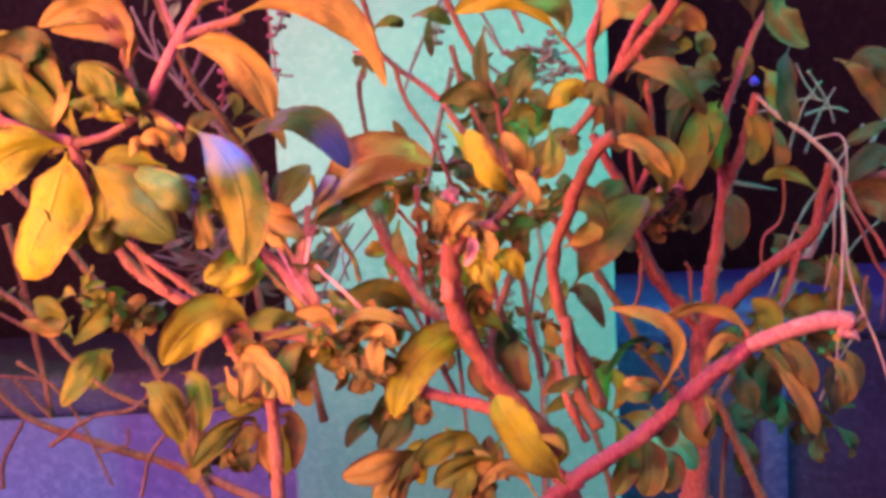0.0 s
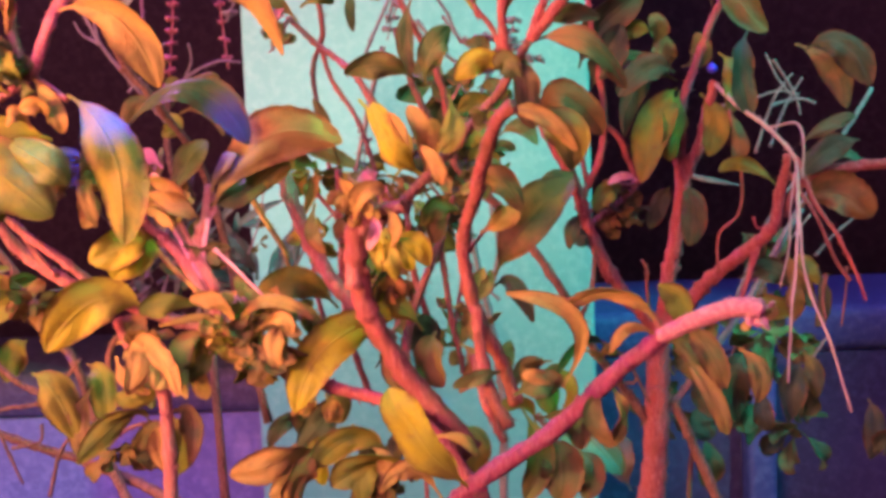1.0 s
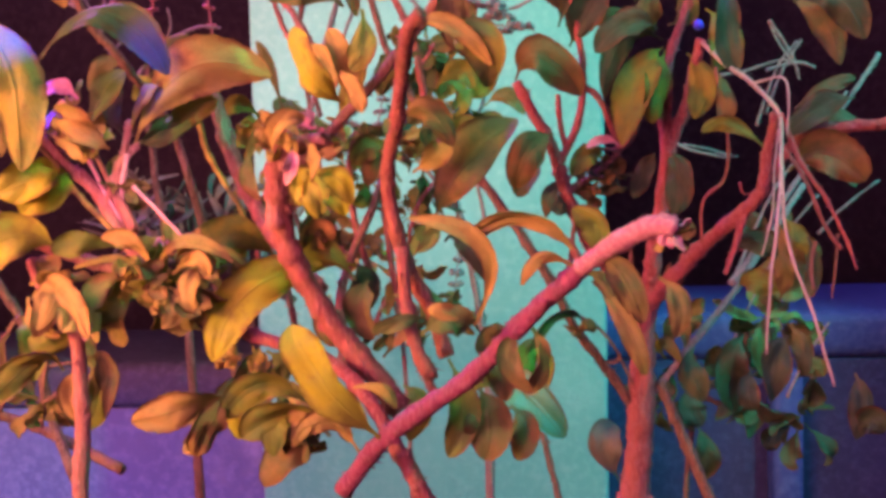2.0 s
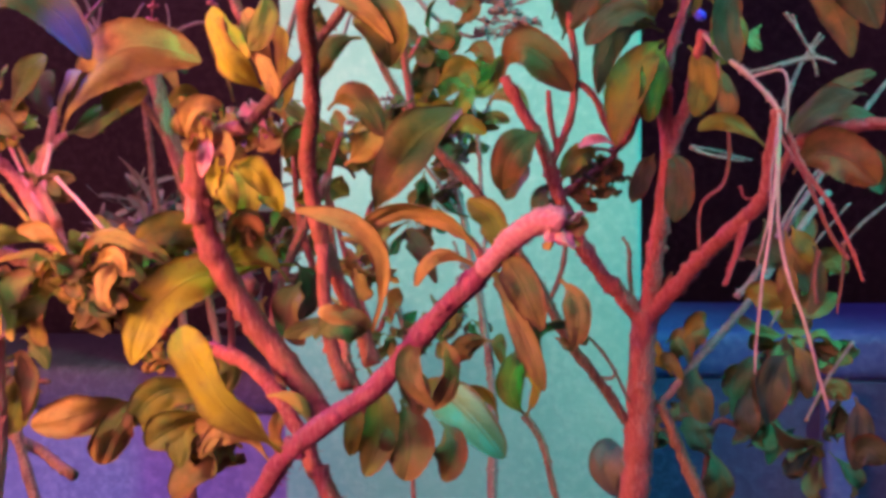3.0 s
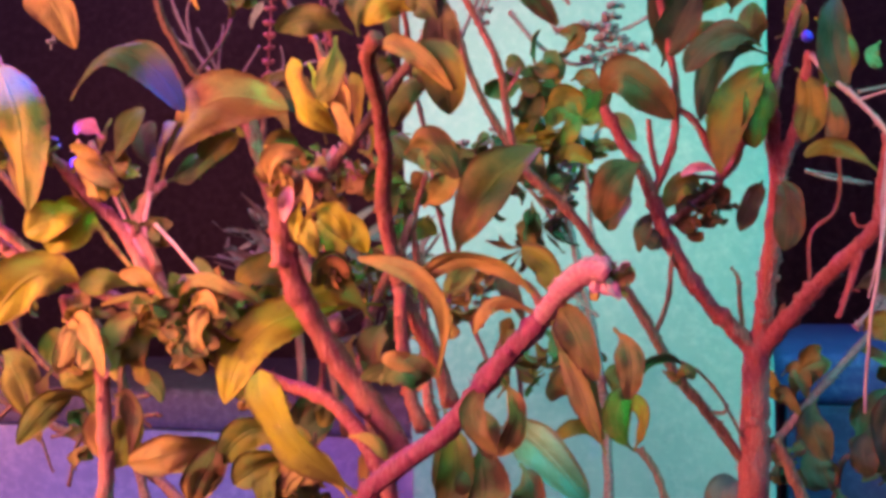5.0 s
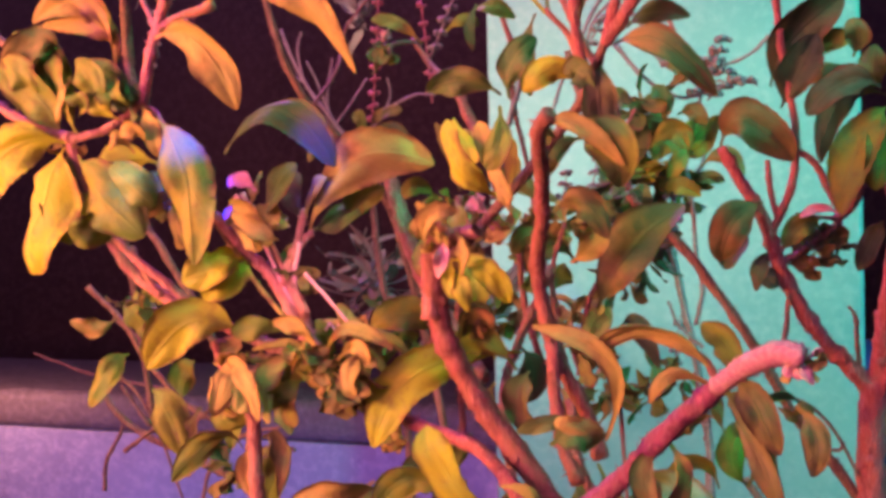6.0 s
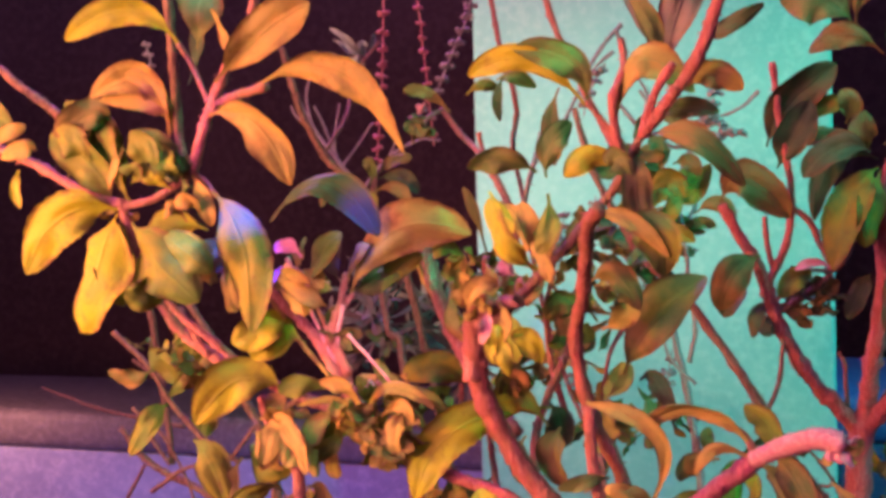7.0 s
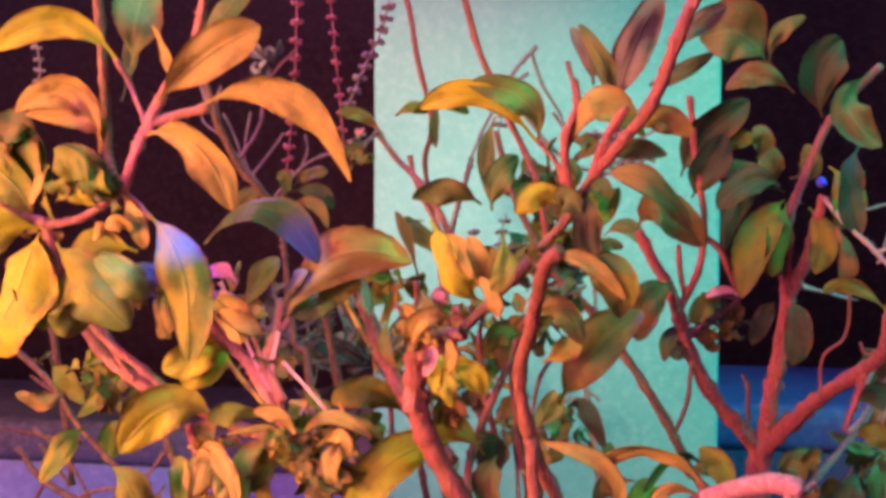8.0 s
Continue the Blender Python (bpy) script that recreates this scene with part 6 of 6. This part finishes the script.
stem(basil, TAN, 1.34, 1.01, (-0.0583, 0.4600, 0.9463), (-0.0534, 0.4600, 0.9289), (-0.0420, 0.4600, 0.9091), (-0.0384, 0.4600, 0.8968), sides=6)
leaf(basil, YELLOW, (-0.0018, 0.3700, 0.9190), (0.0074, 0.3650, 0.9155), (0.0081, 0.3650, 0.9034), 10.4, 0)
leaf(basil, YELLOW, (0.0060, 0.3700, 0.9114), (0.0140, 0.3650, 0.9128), (0.0186, 0.3650, 0.9054), 8.1, 10)
leaf(basil, TAN, (-0.0033, 0.3800, 0.9381), (-0.0010, 0.3750, 0.9323), (-0.0021, 0.3750, 0.9245), 6.7, 10)
leaf(basil, TAN, (-0.0474, 0.3350, 0.9292), (-0.0499, 0.3300, 0.9352), (-0.0590, 0.3300, 0.9387), 5.0, 30, fold=0.5)
leaf(basil, TAN, (-0.0456, 0.3350, 0.9268), (-0.0491, 0.3300, 0.9297), (-0.0582, 0.3300, 0.9347), 5.9, -10)
cluster(basil, PINK, (-0.0575, 0.3350, 0.9359), 0.0052, 5, 118, size=8)
leaf(basil, TAN, (0.0071, 0.3600, 0.9595), (0.0154, 0.3550, 0.9534), (0.0170, 0.3550, 0.9429), 6.3, 0)
leaf(basil, YELLOW, (0.0035, 0.3600, 0.9630), (0.0102, 0.3550, 0.9537), (0.0110, 0.3550, 0.9488), 5.2, 0)
cluster(basil, TAN, (-0.0372, 0.3700, 0.8935), 0.0101, 8, 120, size=11)
cluster(basil, OLIVE, (-0.0029, 0.4200, 0.8952), 0.0120, 9, 121, size=9)
cluster(basil, OLIVE, (-0.0216, 0.4200, 0.9395), 0.0102, 8, 122, size=10)
stem(basil, BARK, 1.01, 0.76, (-0.0078, 0.3600, 0.8822), (-0.0191, 0.4000, 0.8940), (-0.0221, 0.4200, 0.9094), sides=6)
cluster(basil, TAN, (0.0007, 0.3850, 0.9309), 0.0090, 8, 131, size=11)
cluster(basil, PINK, (0.0077, 0.3800, 0.9334), 0.0068, 6, 132, size=8)
cluster(basil, TAN, (0.0178, 0.3800, 0.9296), 0.0088, 8, 133, size=10)
cluster(basil, BROWN, (-0.0022, 0.3900, 0.9180), 0.0091, 7, 134, size=9)
cluster(basil, OLIVE, (0.0227, 0.3900, 0.9166), 0.0103, 8, 135, size=10)
cluster(basil, TAN, (0.0333, 0.3850, 0.9295), 0.0072, 6, 136, size=9)
cluster(basil, GREEN, (0.0449, 0.3900, 0.9353), 0.0081, 6, 137, size=10)
cluster(basil, BROWN, (-0.0351, 0.3450, 0.8871), 0.0076, 8, 138, size=9)
cluster(basil, TAN, (-0.0428, 0.3450, 0.8924), 0.0069, 6, 139, size=9)
cluster(basil, TAN, (-0.0298, 0.3600, 0.8957), 0.0079, 6, 140, size=9)
cluster(basil, OLIVE, (-0.0204, 0.3700, 0.8902), 0.0089, 7, 141, size=10)
cluster(basil, BROWN, (0.0174, 0.4000, 0.8984), 0.0094, 7, 142, size=9)
stem(basil, BARK, 1.26, 0.84, (0.0235, 0.3850, 0.8828), (0.0189, 0.3850, 0.9009), (0.0168, 0.3850, 0.9211), (0.0196, 0.3850, 0.9333), sides=6)
stem(basil, BARK, 1.18, 0.76, (0.0351, 0.3800, 0.8665), (0.0310, 0.3800, 0.8902), (0.0289, 0.3800, 0.9140), (0.0338, 0.3800, 0.9299), sides=6)
stem(basil, PINK, 0.67, 0.50, (-0.0446, 0.3500, 0.9159), (-0.0357, 0.3500, 0.9068), (-0.0270, 0.3500, 0.8976), sides=6)
stem(basil, BARK, 0.84, 0.59, (-0.0172, 0.4000, 0.9315), (-0.0084, 0.4000, 0.9188), (-0.0040, 0.4000, 0.9019), (-0.0018, 0.4000, 0.8850), sides=6)
stem(basil, BARK, 0.84, 0.59, (0.0486, 0.4000, 0.9202), (0.0383, 0.4000, 0.9074), (0.0343, 0.4000, 0.8905), (0.0322, 0.4000, 0.8779), sides=6)
leaf(basil, TAN, (-0.0370, 0.3450, 0.8889), (-0.0411, 0.3400, 0.8990), (-0.0507, 0.3400, 0.9005), 5.6, 10)
leaf(basil, TAN, (-0.0312, 0.3450, 0.8891), (-0.0222, 0.3400, 0.8942), (-0.0185, 0.3400, 0.8889), 4.8, 0)
leaf(basil, BROWN, (-0.0351, 0.3450, 0.8853), (-0.0297, 0.3400, 0.8793), (-0.0335, 0.3400, 0.8736), 6.5, 0)
leaf(basil, SAGE, (0.0626, 0.3600, 1.0018), (0.0643, 0.3550, 1.0101), (0.0713, 0.3550, 1.0224), 7.1, 0)
leaf(basil, SAGE, (0.0571, 0.3600, 1.0074), (0.0554, 0.3550, 1.0157), (0.0499, 0.3550, 1.0248), 5.5, 0)
leaf(basil, OLIVE, (-0.0172, 0.4000, 0.9400), (-0.0226, 0.3950, 0.9444), (-0.0291, 0.3950, 0.9401), 6.2, 0)
leaf(basil, YELLOW, (0.0130, 0.3850, 0.9372), (0.0178, 0.3800, 0.9455), (0.0157, 0.3800, 0.9535), 5.2, 0)
leaf(basil, TAN, (-0.0159, 0.3850, 0.9285), (-0.0168, 0.3800, 0.9188), (-0.0126, 0.3800, 0.9108), 5.3, 10)
stem(shrub, STRAW, 0.50, 0.31, (0.1729, 0.4400, 0.9333), (0.1713, 0.4400, 0.9187), (0.1706, 0.4400, 0.9031), (0.1665, 0.4400, 0.8854), sides=6)
stem(shrub, WOOD, 0.64, 0.37, (0.1979, 0.4500, 0.8928), (0.1970, 0.4500, 0.8788), (0.1956, 0.4500, 0.8678), sides=6)
stem(shrub, BARK, 0.64, 0.37, (0.1647, 0.4700, 0.9136), (0.1664, 0.4700, 0.9093), (0.1709, 0.4700, 0.9093), sides=6)
stem(shrub, BARK, 0.64, 0.37, (0.1658, 0.4750, 0.8986), (0.1634, 0.4750, 0.8878), (0.1671, 0.4750, 0.8852), sides=6)
leaf(shrub, BROWN, (0.1803, 0.4700, 0.8645), (0.1814, 0.4650, 0.8756), (0.1794, 0.4650, 0.8840), 8.4, 10)
leaf(shrub, OLIVE, (0.1832, 0.4700, 0.8986), (0.1864, 0.4650, 0.8924), (0.1914, 0.4650, 0.8840), 7.7, 10)
leaf(shrub, DARK, (0.1691, 0.4700, 0.8365), (0.1664, 0.4650, 0.8288), (0.1685, 0.4650, 0.8203), 9.7, 10)
leaf(shrub, DARK, (0.1993, 0.5000, 0.9365), (0.2089, 0.4950, 0.9425), (0.2233, 0.4950, 0.9356), 7.5, 20)
leaf(shrub, DARK, (0.1949, 0.5000, 0.9456), (0.2067, 0.4950, 0.9537), (0.2193, 0.4950, 0.9577), 7.1, 30)
leaf(shrub, OLIVE, (0.1464, 0.5000, 0.8518), (0.1505, 0.4950, 0.8593), (0.1549, 0.4950, 0.8617), 7.0, 0)
leaf(basil, TAN, (-0.0725, 0.3450, 0.8883), (-0.0677, 0.3380, 0.8816), (-0.0708, 0.3360, 0.8715), 7.5, 10)
leaf(basil, TAN, (-0.0707, 0.3450, 0.8862), (-0.0609, 0.3380, 0.8832), (-0.0546, 0.3360, 0.8708), 6.8, 0)
leaf(basil, PINK, (-0.0689, 0.3450, 0.8841), (-0.0587, 0.3400, 0.8768), (-0.0572, 0.3400, 0.8699), 4.4, 10)
leaf(basil, TAN, (-0.0768, 0.3450, 0.8825), (-0.0723, 0.3400, 0.8755), (-0.0649, 0.3400, 0.8712), 5.1, -10)
leaf(basil, TAN, (-0.0197, 0.3450, 0.8519), (-0.0274, 0.3400, 0.8477), (-0.0353, 0.3380, 0.8438), 7.6, 0)
leaf(basil, TAN, (-0.0178, 0.3450, 0.8498), (-0.0219, 0.3400, 0.8415), (-0.0281, 0.3400, 0.8358), 6.9, 10)
leaf(basil, OLIVE, (-0.1111, 0.3600, 0.8748), (-0.1019, 0.3550, 0.8694), (-0.0950, 0.3550, 0.8526), 12.1, 0)
leaf(basil, BROWN, (-0.0910, 0.3600, 0.8697), (-0.0946, 0.3550, 0.8587), (-0.0934, 0.3550, 0.8463), 8.0, 0)
leaf(basil, OLIVE, (-0.0650, 0.3600, 0.8602), (-0.0607, 0.3550, 0.8510), (-0.0655, 0.3550, 0.8387), 10.9, 10)
leaf(basil, OLIVE, (-0.1278, 0.3700, 0.8861), (-0.1327, 0.3650, 0.8810), (-0.1421, 0.3650, 0.8667), 9.6, 0)
leaf(basil, BROWN, (-0.1410, 0.3800, 0.8979), (-0.1479, 0.3750, 0.8947), (-0.1582, 0.3750, 0.8973), 7.9, 10)
cluster(basil, BROWN, (-0.1175, 0.3800, 0.8968), 0.0134, 9, 151, size=11)
cluster(basil, OLIVE, (-0.1454, 0.4000, 0.9041), 0.0120, 8, 152, size=10)
cluster(basil, BROWN, (-0.0910, 0.3800, 0.8430), 0.0136, 9, 153, size=11)
cluster(basil, TAN, (-0.0686, 0.3450, 0.8881), 0.0080, 7, 154, size=9)
stem(basil, WOOD, 1.01, 0.67, (-0.1697, 0.4200, 0.8374), (-0.1520, 0.4200, 0.8488), (-0.1326, 0.4200, 0.8527), (-0.1172, 0.4200, 0.8690), sides=6)
stem(basil, WOOD, 0.84, 0.59, (-0.1853, 0.4300, 0.8726), (-0.1693, 0.4300, 0.8594), (-0.1585, 0.4300, 0.8415), (-0.1481, 0.4300, 0.8160), sides=6)
stem(basil, WOOD, 0.84, 0.59, (-0.1331, 0.4200, 0.8136), (-0.1269, 0.4200, 0.8330), (-0.1115, 0.4200, 0.8469), (-0.0946, 0.4200, 0.8510), sides=6)
leaf(basil, YELLOW, (-0.0097, 0.3450, 0.8540), (-0.0121, 0.3400, 0.8503), (-0.0107, 0.3400, 0.8396), 8.0, 0)
leaf(basil, OLIVE, (-0.0021, 0.3500, 0.8563), (0.0035, 0.3450, 0.8512), (0.0009, 0.3450, 0.8418), 8.0, 10)
leaf(basil, TAN, (-0.0223, 0.3450, 0.8914), (-0.0245, 0.3400, 0.8856), (-0.0230, 0.3400, 0.8779), 7.1, 10)
leaf(basil, TAN, (-0.0327, 0.3450, 0.8851), (-0.0246, 0.3400, 0.8825), (-0.0180, 0.3400, 0.8795), 5.7, 0)
cluster(basil, OLIVE, (-0.0400, 0.3600, 0.8904), 0.0090, 8, 155, size=10)
cluster(basil, TAN, (-0.0139, 0.3600, 0.8608), 0.0087, 7, 156, size=9)
leaf(basil, OLIVE, (0.0341, 0.3800, 0.8479), (0.0391, 0.3750, 0.8423), (0.0363, 0.3750, 0.8304), 9.0, 0)
leaf(basil, TAN, (0.0182, 0.3700, 0.8462), (0.0166, 0.3650, 0.8406), (0.0181, 0.3650, 0.8324), 5.9, 0)

# ---- low walls behind the pillar ----


def parapet(name, x0, x1, front, back, top, material, cap, label):
    """A low wall under an overhanging coping slab with a rounded nose."""
    wall = tagged(new(name), label, "low wall", kind="structure")
    bm = bmesh.new()
    box(bm, x0, x1, front + 0.004, back - 0.01, -0.02, top - 0.045, 0.002)
    part("wall_face", bm, material, wall)
    bm = bmesh.new()
    box(bm, x0 - 0.01, x1 + 0.01, front, back, top - 0.045, top, 0.012)
    part("coping", bm, cap, wall)
    return wall


# east wall face takes the darkened paint as its shade, the coping the plain one
parapet("parapet_east", 0.155, 3.0, 1.00, 1.28, 0.797, WALLPAINT_SHADE, WALLPAINT, "blue-lit painted parapet with a rounded coping, its face coloured darker as shade")
parapet("parapet_west", -3.0, -0.15, 1.00, 1.26, 0.755, SLAB, CAP, "violet-lit masonry parapet under a coping with shade in its dark colour")

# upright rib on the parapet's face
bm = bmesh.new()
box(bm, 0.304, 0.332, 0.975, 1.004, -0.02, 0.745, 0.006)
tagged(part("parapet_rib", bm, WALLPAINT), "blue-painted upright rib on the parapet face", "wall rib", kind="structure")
